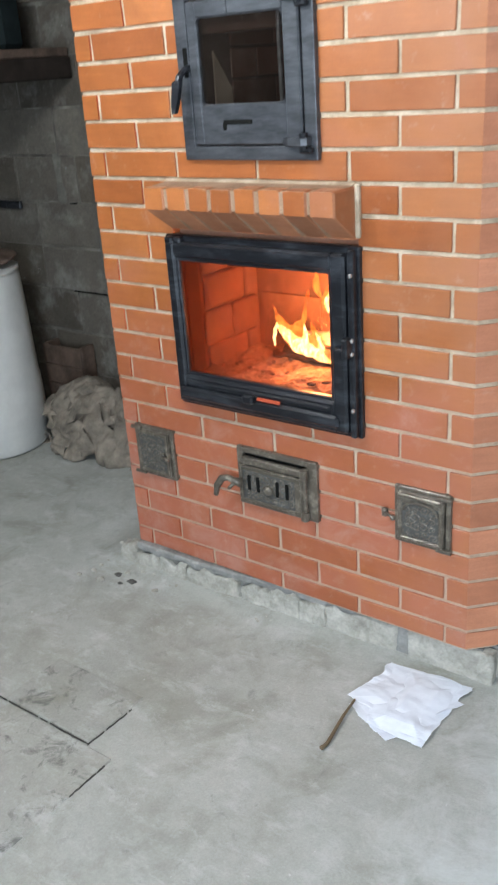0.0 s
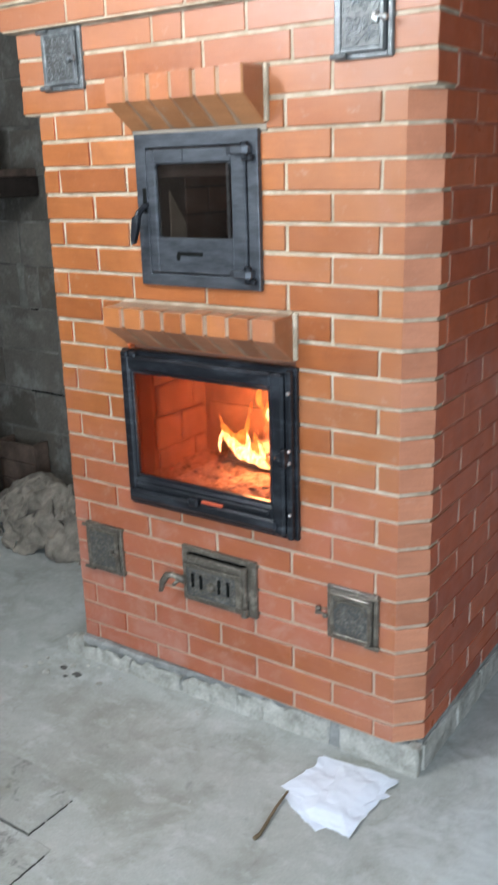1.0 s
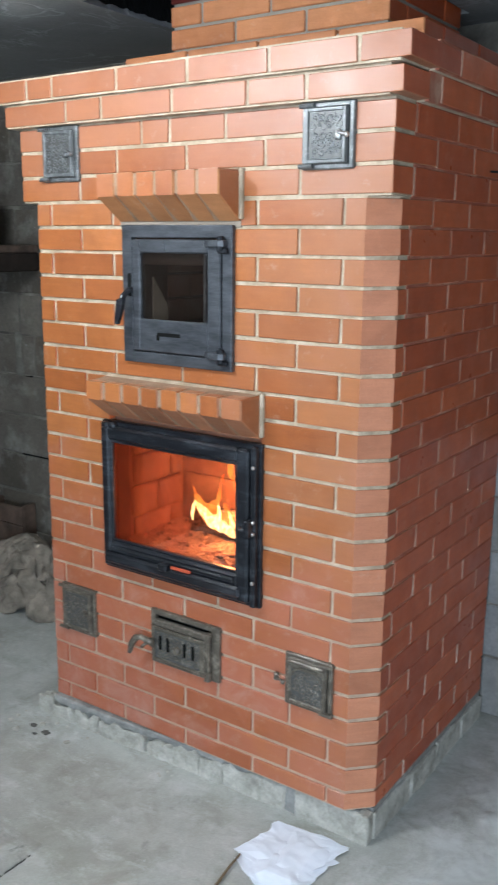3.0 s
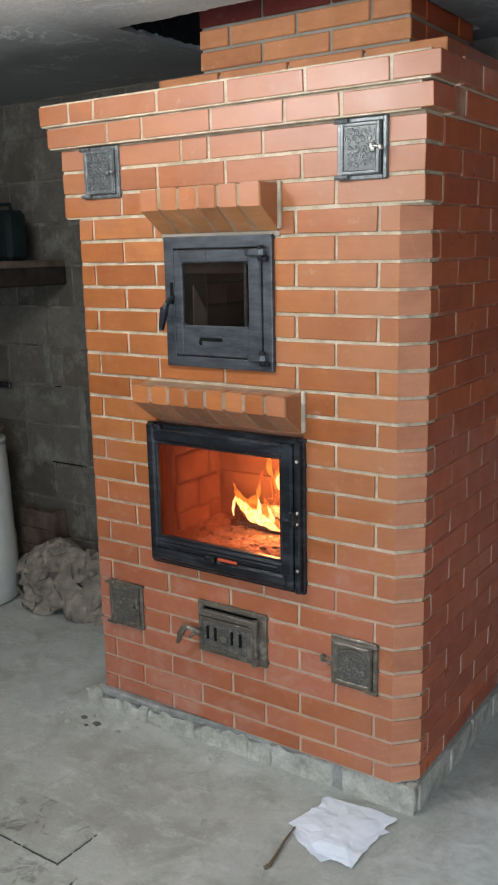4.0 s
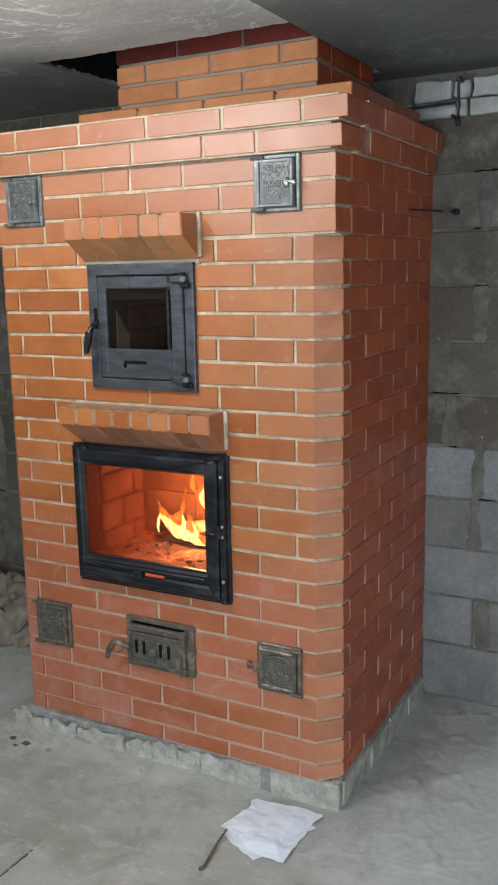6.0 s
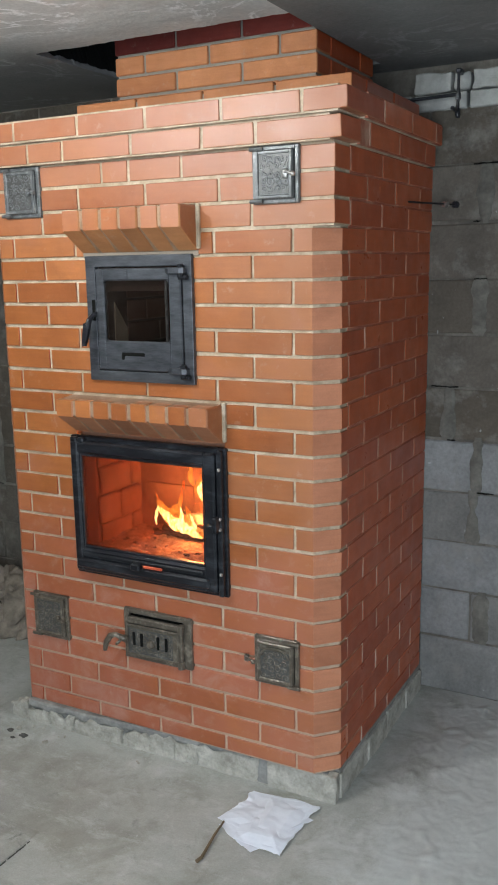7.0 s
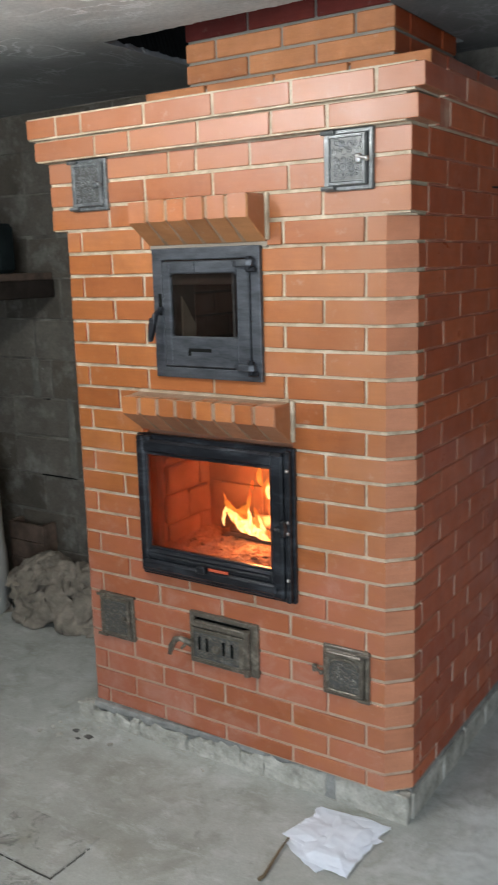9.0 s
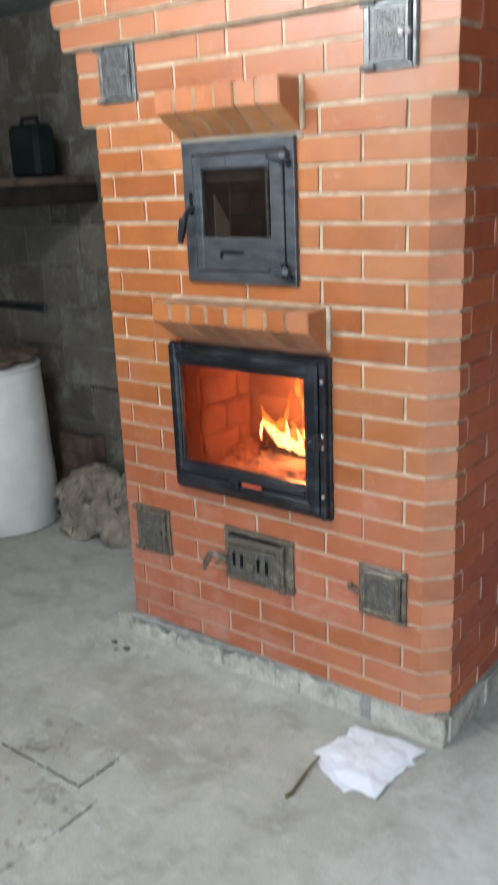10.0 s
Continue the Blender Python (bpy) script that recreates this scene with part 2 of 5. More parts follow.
# soot: paints shade over the back of the ceiling's west part
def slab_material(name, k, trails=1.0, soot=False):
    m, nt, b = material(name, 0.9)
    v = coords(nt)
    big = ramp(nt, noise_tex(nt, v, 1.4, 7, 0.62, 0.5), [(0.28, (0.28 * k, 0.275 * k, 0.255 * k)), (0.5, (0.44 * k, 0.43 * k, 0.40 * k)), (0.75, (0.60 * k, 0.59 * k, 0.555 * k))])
    fine = ramp(nt, noise_tex(nt, v, 70, 4), [(0.25, (0.86, 0.86, 0.86)), (0.75, (1.1, 1.1, 1.1))])
    # thin pale trails of lime where water came through
    trail = ramp(nt, noise_tex(nt, v, 3.6, 5, 0.55, 1.2), [(0.474, (0, 0, 0)), (0.490, (trails,) * 3), (0.508, (trails,) * 3), (0.524, (0, 0, 0))])
    where = ramp(nt, noise_tex(nt, v, 2.2, 3), [(0.45, (0, 0, 0)), (0.54, (1, 1, 1))])
    ragged = ramp(nt, noise_tex(nt, v, 38, 5, 0.7), [(0.34, (0, 0, 0)), (0.52, (0.95, 0.95, 0.95))])
    c = mix(nt, 1.0, big, fine, "MULTIPLY")
    c = mix(nt, mix(nt, 1.0, mix(nt, 1.0, trail, where, "MULTIPLY"), ragged, "MULTIPLY"), c, (0.95, 0.94, 0.92))
    if soot:
        # ceiling shade painted in: darker towards the back, west of the opening
        much = maths(nt, "MULTIPLY_ADD", noise_tex(nt, v, 1.8, 6, 0.6), 0.55, channel(nt, v, 1))
        stain = ramp(nt, much, [(0.15, (0, 0, 0)), (0.55, (0.72, 0.72, 0.72))])
        west = ramp(nt, maths(nt, "MULTIPLY", channel(nt, v, 0), -0.5), [(0.44, (0, 0, 0)), (0.56, (1, 1, 1))])
        c = mix(nt, mix(nt, 1.0, stain, west, "MULTIPLY"), c, (0.10, 0.10, 0.10))
    nt.links.new(c, b.inputs["Base Color"])
    bump(nt, b, noise_tex(nt, v, 16, 9, 0.66), 0.4, 0.006)
    return m


SLAB = slab_material("slab_concrete", 1.3, 1.0, True)
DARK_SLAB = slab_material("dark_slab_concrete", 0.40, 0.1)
SLAB_PATCH = floor_material("stained_concrete", (0.29, 0.285, 0.255), (0.375, 0.367, 0.325), (0.45, 0.44, 0.395), 0.8)


def block_material(name, k, hue):
    m, nt, b = material(name, 0.95)
    info = nt.nodes.new("ShaderNodeObjectInfo")
    v = coords(nt, "Object", (1, 1, 1), True)
    geo = nt.nodes.new("ShaderNodeNewGeometry")
    w = geo.outputs["Position"]
    tone = ramp(nt, info.outputs["Random"], [(p, (k * r * hue[0], k * g * hue[1], k * c * hue[2])) for p, r, g, c in ((0.0, 0.100, 0.088, 0.071), (0.35, 0.124, 0.108, 0.085), (0.7, 0.137, 0.123, 0.104), (1.0, 0.172, 0.156, 0.132))])
    cloud = ramp(nt, noise_tex(nt, v, 6, 7, 0.68, 0.4), [(0.28, (0.70, 0.70, 0.69)), (0.72, (1.25, 1.24, 1.22))])
    grain = ramp(nt, noise_tex(nt, v, 85, 4, 0.65), [(0.25, (0.80, 0.80, 0.80)), (0.75, (1.14, 1.14, 1.14))])
    c = mix(nt, 1.0, mix(nt, 1.0, tone, cloud, "MULTIPLY"), grain, "MULTIPLY")
    # mortar dragged over the joints
    smear = ramp(nt, noise_tex(nt, w, 5.5, 9, 0.72, 0.1), [(0.52, (0, 0, 0)), (0.70, (0.8, 0.8, 0.8))])
    c = mix(nt, smear, c, (0.25, 0.235, 0.205))
    speck = ramp(nt, noise_tex(nt, w, 34, 3), [(0.74, (0, 0, 0)), (0.79, (0.7, 0.7, 0.7))])
    c = mix(nt, speck, c, (0.50, 0.49, 0.47))
    nt.links.new(c, b.inputs["Base Color"])
    bump(nt, b, noise_tex(nt, w, 42, 9, 0.72), 0.8, 0.006)
    return m


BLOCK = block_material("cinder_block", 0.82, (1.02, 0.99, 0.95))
LIT_BLOCK = block_material("lit_cinder_block", 1.72, (0.94, 1.04, 1.20))
BLOCK_MORTAR = stone("block_mortar", [(0.3, (0.065, 0.058, 0.048)), (0.5, (0.125, 0.112, 0.091)), (0.74, (0.24, 0.22, 0.185))], 7, 0.95, 60, 0.9, 0.008)
WIPED = stone("wiped_mortar", [(0.3, (0.085, 0.080, 0.066)), (0.5, (0.14, 0.130, 0.108)), (0.72, (0.20, 0.188, 0.16))], 12, 0.95, 90, 0.6, 0.003)
FIREBRICK = stone("firebrick", [(0.3, (0.22, 0.115, 0.07)), (0.7, (0.38, 0.215, 0.135))], 5, 0.9, 90, 0.5, 0.003, "Object", True)


def iron(name, base, worn, rough, metal=0.6, scale=18, stretch=(1, 1, 1), start=0.50):
    m, nt, b = material(name, rough, metal)
    v = coords(nt, "Object", stretch)
    w = ramp(nt, noise_tex(nt, v, scale, 8, 0.72), [(start, base), (0.80, worn)])
    nt.links.new(w, b.inputs["Base Color"])
    bump(nt, b, noise_tex(nt, v, 190, 6, 0.7), 0.35, 0.001)
    return m


BLACK_IRON = iron("black_cast_iron", (0.012, 0.013, 0.016), (0.085, 0.092, 0.105), 0.36, 0.3, 14, (0.5, 1, 2.2))
GREY_IRON = iron("brushed_cast_iron", (0.036, 0.038, 0.043), (0.125, 0.13, 0.14), 0.37, 0.35, 16, (0.7, 1, 3.0), 0.36)
DOOR_IRON = iron("plain_cast_iron", (0.125, 0.128, 0.125), (0.38, 0.385, 0.375), 0.36, 0.35, 40)
DARK_GROUND = iron("dark_iron_ground", (0.085, 0.082, 0.074), (0.22, 0.215, 0.20), 0.42, 0.3, 60)
RELIEF_IRON = iron("polished_relief", (0.16, 0.162, 0.16), (0.45, 0.45, 0.44), 0.33, 0.5, 60)
WARM_RELIEF = iron("worn_relief", (0.13, 0.11, 0.085), (0.40, 0.35, 0.28), 0.33, 0.45, 60)
RUSTY_IRON = iron("smoked_cast_iron", (0.115, 0.096, 0.072), (0.40, 0.35, 0.275), 0.34, 0.3, 34)
STEEL, _nt, _b = material("bright_steel", 0.38, 1.0)
_b.inputs["Base Color"].default_value = (0.65, 0.63, 0.6, 1)


def plain(name, colour, rough=0.6, metal=0.0, vary=0.25, scale=12, relief=0.2):
    m, nt, b = material(name, rough, metal)
    v = coords(nt)
    lo, hi = [tuple(c * k for c in colour) for k in (1 - vary, 1 + vary)]
    nt.links.new(ramp(nt, noise_tex(nt, v, scale, 6, 0.65), [(0.3, lo), (0.7, hi)]), b.inputs["Base Color"])
    bump(nt, b, noise_tex(nt, v, scale * 8, 5, 0.6), relief, 0.002)
    return m


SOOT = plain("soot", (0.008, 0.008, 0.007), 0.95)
PAPER = plain("white_paper", (0.82, 0.85, 0.91), 0.8, 0, 0.04)
DIRT = plain("dark_dirt", (0.085, 0.08, 0.068), 0.95, 0, 0.4, 60)
RAG = plain("dirty_cloth", (0.215, 0.18, 0.138), 0.95, 0, 0.55, 11, 0.6)
DARK_RAG = plain("shade_cloth", (0.05, 0.04, 0.03), 0.95, 0, 0.5, 14, 0.6)
WHITE_PLASTIC = plain("white_plastic", (0.66, 0.65, 0.61), 0.45, 0, 0.12, 5)
RUST_WOOD = plain("old_brown_wood", (0.10, 0.065, 0.045), 0.8, 0, 0.5, 14, 0.4)
DARK_WOOD = plain("dark_wood", (0.026, 0.020, 0.016), 0.8, 0, 0.4, 10, 0.4)
DARK_CAN = plain("dark_green_paint", (0.010, 0.014, 0.014), 0.75, 0, 0.4, 10)
for _m in (SOOT, DARK_CAN, DARK_WOOD):
    _m.node_tree.nodes["Principled BSDF"].inputs["Specular IOR Level"].default_value = 0.1
AERATED = plain("white_aerated_block", (0.27, 0.27, 0.25), 0.95, 0, 0.25, 14, 0.5)
TWIG = plain("dry_twig", (0.17, 0.12, 0.065), 0.9)
ASH = plain("ash_and_embers", (0.26, 0.17, 0.11), 0.95, 0, 0.5, 30, 0.8)
HALF_BURNT = plain("half_burnt_log", (0.30, 0.21, 0.16), 0.9, 0, 0.4, 25, 0.8)
CHAR = plain("charred_log", (0.05, 0.03, 0.02), 0.9, 0, 0.6, 25, 0.8)


def glass(name, tint, film=None):
    """A clear pane; film: colour and share of the smoke that dried on it, thickest along the hinge side."""
    m = bpy.data.materials.new(name)
    m.use_nodes = True
    nt = m.node_tree
    nt.nodes.remove(nt.nodes["Principled BSDF"])
    see, shine, both = (nt.nodes.new(k) for k in ("ShaderNodeBsdfTransparent", "ShaderNodeBsdfGlossy", "ShaderNodeMixShader"))
    fres = nt.nodes.new("ShaderNodeLayerWeight")
    fres.inputs[0].default_value = 0.28
    see.inputs[0].default_value = (*tint, 1)
    shine.inputs["Roughness"].default_value = 0.03
    gloss = maths(nt, "MULTIPLY_ADD", fres.outputs["Facing"], 0.5, 0.02)
    behind = see.outputs[0]
    if film:
        colour, thin, thick = film
        dust, coated = nt.nodes.new("ShaderNodeBsdfTranslucent"), nt.nodes.new("ShaderNodeMixShader")
        dust.inputs[0].default_value = (*colour, 1)
        v = coords(nt)
        gen = nt.nodes.new("ShaderNodeTexCoord").outputs["Generated"]
        side = maths(nt, "MULTIPLY_ADD", noise_tex(nt, v, 7, 5, 0.6), 0.5, channel(nt, gen, 0))
        share = ramp(nt, side, [(0.32, (thick,) * 3), (0.92, (thin,) * 3)])
        for p, q in ((share, coated.inputs[0]), (behind, coated.inputs[1]), (dust.outputs[0], coated.inputs[2])):
            nt.links.new(p, q)
        behind = coated.outputs[0]
    for p, q in ((gloss, both.inputs[0]), (behind, both.inputs[1]), (shine.outputs[0], both.inputs[2]),
                 (both.outputs[0], nt.nodes["Material Output"].inputs[0])):
        nt.links.new(p, q)
    return m


FIRE_GLASS = glass("ceramic_glass", (0.95, 0.80, 0.70), ((0.14, 0.042, 0.027), 0.02, 0.52))
OVEN_GLASS = glass("oven_glass", (0.74, 0.71, 0.70))


def flame_material(name, lo, hi, power, alpha):
    m = bpy.data.materials.new(name)
    m.use_nodes = True
    nt = m.node_tree
    nt.nodes.remove(nt.nodes["Principled BSDF"])
    em, see, both = (nt.nodes.new(k) for k in ("ShaderNodeEmission", "ShaderNodeBsdfTransparent", "ShaderNodeMixShader"))
    v = coords(nt, "Object", (1, 1, 0.5))
    nt.links.new(ramp(nt, noise_tex(nt, v, 75, 4, 0.6, 0.6), [(0.38, lo), (0.62, hi)]), em.inputs[0])
    em.inputs[1].default_value = power
    nt.links.new(ramp(nt, noise_tex(nt, v, 85, 4, 0.6, 0.8), [(0.36, (alpha * 0.12,) * 3), (0.56, (alpha,) * 3)]), both.inputs[0])
    nt.links.new(see.outputs[0], both.inputs[1])
    nt.links.new(em.outputs[0], both.inputs[2])
    nt.links.new(both.outputs[0], nt.nodes["Material Output"].inputs[0])
    return m


FLAME = flame_material("flame", (0.9, 0.20, 0.02), (1.0, 0.42, 0.06), 2.2, 0.45)
FLAME_CORE = flame_material("flame_core", (1.0, 0.40, 0.05), (1.0, 0.80, 0.36), 5.0, 0.9)
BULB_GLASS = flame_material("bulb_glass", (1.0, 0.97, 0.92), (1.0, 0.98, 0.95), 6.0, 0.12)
EMBER, _nt, _b = material("glowing_ember", 0.9)
_b.inputs["Base Color"].default_value = (0.2, 0.05, 0.02, 1)
_b.inputs["Emission Color"].default_value = (1.0, 0.10, 0.03, 1)
_b.inputs["Emission Strength"].default_value = 0.22


# ---- mesh helpers ----
CORNERS = [(x, y, z) for x in (0, 1) for y in (0, 1) for z in (0, 1)]


def cbox(bm, x0, x1, y0, y1, z0, z1, b=0.0):
    """A box with chamfered edges."""
    lo, hi = (x0, y0, z0), (x1, y1, z1)
    b = min(b, 0.45 * min(x1 - x0, y1 - y0, z1 - z0))
    if b <= 0:
        vs = {c: bm.verts.new([hi[i] if c[i] else lo[i] for i in range(3)]) for c in CORNERS}
        for a in range(3):
            p, q = (a + 1) % 3, (a + 2) % 3
            for s in (0, 1):
                ring = []
                for u, w in ((0, 0), (1, 0), (1, 1), (0, 1)):
                    c = [0, 0, 0]
                    c[a], c[p], c[q] = s, u, w
                    ring.append(vs[tuple(c)])
                bm.faces.new(ring if s else ring[::-1])
        return bm
    vs = {}
    for c in CORNERS:
        for a in range(3):
            vs[c, a] = bm.verts.new([(hi[i] - (0 if i == a else b)) if c[i] else (lo[i] + (0 if i == a else b)) for i in range(3)])
    for a in range(3):
        p, q = (a + 1) % 3, (a + 2) % 3
        for s in (0, 1):
            ring = []
            for u, w in ((0, 0), (1, 0), (1, 1), (0, 1)):
                c = [0, 0, 0]
                c[a], c[p], c[q] = s, u, w
                ring.append(vs[tuple(c), a])
            bm.faces.new(ring if s else ring[::-1])
        for u in (0, 1):
            for w in (0, 1):
                c, d = [0, 0, 0], [0, 0, 0]
                c[p], c[q], d[p], d[q], d[a] = u, w, u, w, 1
                c, d = tuple(c), tuple(d)
                quad = [vs[c, p], vs[d, p], vs[d, q], vs[c, q]]
                bm.faces.new(quad if u != w else quad[::-1])
    for c in CORNERS:
        tri = [vs[c, 0], vs[c, 1], vs[c, 2]]
        bm.faces.new(tri if sum(c) % 2 else tri[::-1])
    return bm


def prism(bm, poly, z0, z1, b=0.0):
    """An upright prism on a counter-clockwise outline, its top and bottom edges chamfered by b."""
    n = len(poly)
    cx, cy = sum(p[0] for p in poly) / n, sum(p[1] for p in poly) / n

    def loop(z, inset):
        out = []
        for x, y in poly:
            d = max(math.hypot(x - cx, y - cy), 1e-6)
            out.append(bm.verts.new((x - (x - cx) / d * inset * 1.3, y - (y - cy) / d * inset * 1.3, z)))
        return out

    loops = [loop(z0, b), loop(z0 + b, 0), loop(z1 - b, 0), loop(z1, b)] if b else [loop(z0, 0), loop(z1, 0)]
    for l0, l1 in zip(loops, loops[1:]):
        for i in range(n):
            bm.faces.new((l0[i], l0[(i + 1) % n], l1[(i + 1) % n], l1[i]))
    bm.faces.new(loops[0][::-1])
    bm.faces.new(loops[-1])
    return bm


def tube(bm, pts, radii, n=8, cap=True):
    """A round bar through points."""
    loops = []
    for i, p in enumerate(pts):
        p = Vector(p)
        d = (Vector(pts[min(i + 1, len(pts) - 1)]) - Vector(pts[max(i - 1, 0)])).normalized()
        u = d.orthogonal().normalized() if i == 0 else (loops_u - d * loops_u.dot(d)).normalized()
        loops_u = u
        w = d.cross(u)
        r = radii[i] if isinstance(radii, (list, tuple)) else radii
        loops.append([bm.verts.new(p + r * (math.cos(2 * math.pi * k / n) * u + math.sin(2 * math.pi * k / n) * w)) for k in range(n)])
    for l0, l1 in zip(loops, loops[1:]):
        for k in range(n):
            bm.faces.new((l0[k], l0[(k + 1) % n], l1[(k + 1) % n], l1[k]))
    if cap:
        bm.faces.new(loops[0][::-1])
        bm.faces.new(loops[-1])
    return bm


def frame_ring(bm, o, i, y0, y1, b=0.004):
    """A rectangular frame in the xz plane: outer and inner (x0, x1, z0, z1), from y0 (front) to y1."""
    cbox(bm, o[0], i[0], y0, y1, o[2], o[3], b)
    cbox(bm, i[1], o[1], y0, y1, o[2], o[3], b)
    cbox(bm, i[0] - b, i[1] + b, y0, y1, o[2], i[2], b)
    cbox(bm, i[0] - b, i[1] + b, y0, y1, i[3], o[3], b)
    return bm


def mesh_of(name, bm, mat, smooth=False):
    bmesh.ops.recalc_face_normals(bm, faces=bm.faces)
    me = bpy.data.meshes.new(name)
    bm.to_mesh(me)
    bm.free()
    me.materials.append(mat)
    if smooth:
        for p in me.polygons:
            p.use_smooth = True
    return me


def part(name, bm, mat, parent=None, label="", smooth=False):
    ob = new(name, mesh_of(name, bm, mat, smooth))
    ob.parent = parent
    return tagged(ob, label)


def empty(name, label, category, **more):
    ob = new(name)
    ob.empty_display_size = 0.1
    return tagged(ob, label, category, **more)


BM = bmesh.new
MESHES = {}


def cut_faces(me, mat, side=True):
    """The faces that were cut obliquely show the raw body of the brick."""
    me.materials.append(mat)
    me.materials.append(SIDE_BRICK)
    for p in me.polygons:
        n = p.normal
        # side faces take the brick recoloured for the side's light
        if n.x > 0.95 and side:
            p.material_index = 2
        if (abs(n.x) > 0.4 and abs(n.y) > 0.4) or (n.z < -0.3 and n.y < -0.3):
            p.material_index = 1


WARP = random.Random(77)


def warp(bm, kind):
    """No moulded brick is quite square: each corner lies a little off."""
    mid = [(min(v.co[i] for v in bm.verts) + max(v.co[i] for v in bm.verts)) / 2 for i in range(3)]
    off = {c: Vector((WARP.uniform(-1, 1) * (0.0002 if kind == "s" else 0.0012), WARP.uniform(-1, 1) * 0.0007, WARP.uniform(-1, 1) * 0.0013)) for c in CORNERS}
    for v in bm.verts:
        v.co += off[tuple(int(v.co[i] > mid[i]) for i in range(3))]


def piece(name, key, build, mat, parent, place, cut=None):
    """An object on shared mesh data."""
    if name == "brick":
        key = (*key, WARP.randrange(4))
    if key not in MESHES:
        bm = BM()
        build(bm)
        if name == "brick":
            warp(bm, key[0])
        MESHES[key] = mesh_of(name, bm, mat)
        if cut:
            cut_faces(MESHES[key], cut)
    ob = new(name, MESHES[key])
    ob.parent = parent
    ob.location = place
    if name == "brick":
        tilt = 0.08 if key[0] == "s" else 0.35
        ob.rotation_euler = [radians(random.uniform(-tilt, tilt)), 0, radians(random.uniform(-tilt, tilt))]
    return ob


# ---- the room ----
def bank(x, y):
    """Rise of the floor where mortar was spilt along the stove's foot."""
    u = min(max((-0.25 - x) / 0.8, 0), 1)
    return 0.024 * u * math.exp(-(min(y, 0) / 0.10) ** 2) * (1 if x > -1.35 else math.exp(-((x + 1.35) / 0.08) ** 2))


def rough_floor(x, y):
    """Lumps of dried mortar beside the stove, where nobody swept."""
    u = min(max((x + 0.02) / 0.25, 0), 1) * min(max((y + 0.9) / 0.6, 0), 1)
    n = noise.noise((x * 5, y * 5, 3)) * 0.002 + noise.noise((x * 13, y * 13, 7)) * 0.0012 + max(0, noise.noise((x * 19, y * 15, 1)) - 0.2) * 0.010
    n += noise.noise((x * 48, y * 48, 4)) * 0.0007 + noise.noise((x * 95, y * 95, 2)) * 0.0011
    # ridges left by the trowel and fine cracks
    a, b = noise.noise((x * 4.2 + 5, y * 8.5, 9)), noise.noise((x * 5.5, y * 5.5, 21))
    n += max(0, 0.05 - abs(a)) * 0.03 - max(0, 0.010 - abs(b)) * 0.12
    return u * n


def floor_mesh():
    bm = BM()

    def stations(lo, hi, fine_lo, fine_hi, fine):
        out = [lo]
        while out[-1] < hi:
            out.append(out[-1] + (fine if fine_lo < out[-1] < fine_hi else 0.03))
        return out

    xs = stations(WEST - 0.2, EAST + 0.2, -0.05, 0.8, 0.007)
    ys = stations(SOUTH - 3, WALL_Y + 0.15, -0.9, WALL_Y, 0.008)
    nx, ny = len(xs) - 1, len(ys) - 1
    rows = []
    for y in ys:
        row = []
        for x in xs:
            row.append(bm.verts.new((x, y, FLOOR + 0.004 * noise.noise((x * 1.7, y * 1.7, 0)) + bank(x, y) + rough_floor(x, y))))
        rows.append(row)
    for j in range(ny):
        for i in range(nx):
            bm.faces.new((rows[j][i], rows[j][i + 1], rows[j + 1][i + 1], rows[j + 1][i]))
    return bm


floor = tagged(part("floor", floor_mesh(), CONCRETE, None, "", True), "worn grey concrete floor with stains and cracks", "floor", kind="structure")

HOLE = (-1.145, -0.20, 0.145, 0.92)


def ceiling_mesh():
    bm = BM()
    x0, x1, y0, y1 = HOLE
    z0, z1 = CEIL, CEIL + 0.22

    def rag(t, seed):
        return 0.012 * noise.noise((t * 9, seed, 0)) + 0.007 * noise.noise((t * 31, seed, 3)) + 0.003 * noise.noise((t * 60, seed, 5))

    n = 180
    cbox(bm, WEST - 0.2, x0 - 0.1, SOUTH - 0.2, WALL_Y + 0.2, z0, z1)
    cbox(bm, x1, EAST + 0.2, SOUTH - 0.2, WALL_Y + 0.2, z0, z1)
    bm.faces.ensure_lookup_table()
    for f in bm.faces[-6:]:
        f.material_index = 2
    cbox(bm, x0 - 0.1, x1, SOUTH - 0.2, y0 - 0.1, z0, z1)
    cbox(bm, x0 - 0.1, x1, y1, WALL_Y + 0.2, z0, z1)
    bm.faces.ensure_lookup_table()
    # dark concrete stands in for the shaded void behind the flue
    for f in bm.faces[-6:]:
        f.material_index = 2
    # broken edges, which slope back into the opening
    for a, b, seed in (("near", "x", 1), ("left", "y", 2)):
        rows = []
        for i in range(n + 1):
            t = i / n
            e = rag(t, seed)
            if a == "near":
                x = x0 - 0.1 + (x1 - x0 + 0.1) * t
                e = e if x > x0 + 0.02 else 0.0
                pts = [(x, y0 - 0.1, z0), (x, y0 + e, z0), (x, y0 + 0.012 + 0.6 * e, z0 + 0.03), (x, y0 + 0.02, z1)]
            else:
                y = y0 + (y1 - y0) * t
                k = rag(t * 1.7, 5)
                pts = [(x0 - 0.1, y, z0), (x0 + 0.4 * e, y, z0), (x0 - 0.026 + 0.7 * k, y, z0 + 0.026 + 0.5 * rag(t * 2.3, 8)), (x0 - 0.09, y, z1)]
            rows.append([bm.verts.new(p) for p in pts])
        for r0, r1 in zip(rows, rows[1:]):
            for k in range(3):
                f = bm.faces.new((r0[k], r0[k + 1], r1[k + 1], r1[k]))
                # upper faces black: the shade inside the opening, put in as colour
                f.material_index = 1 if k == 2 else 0
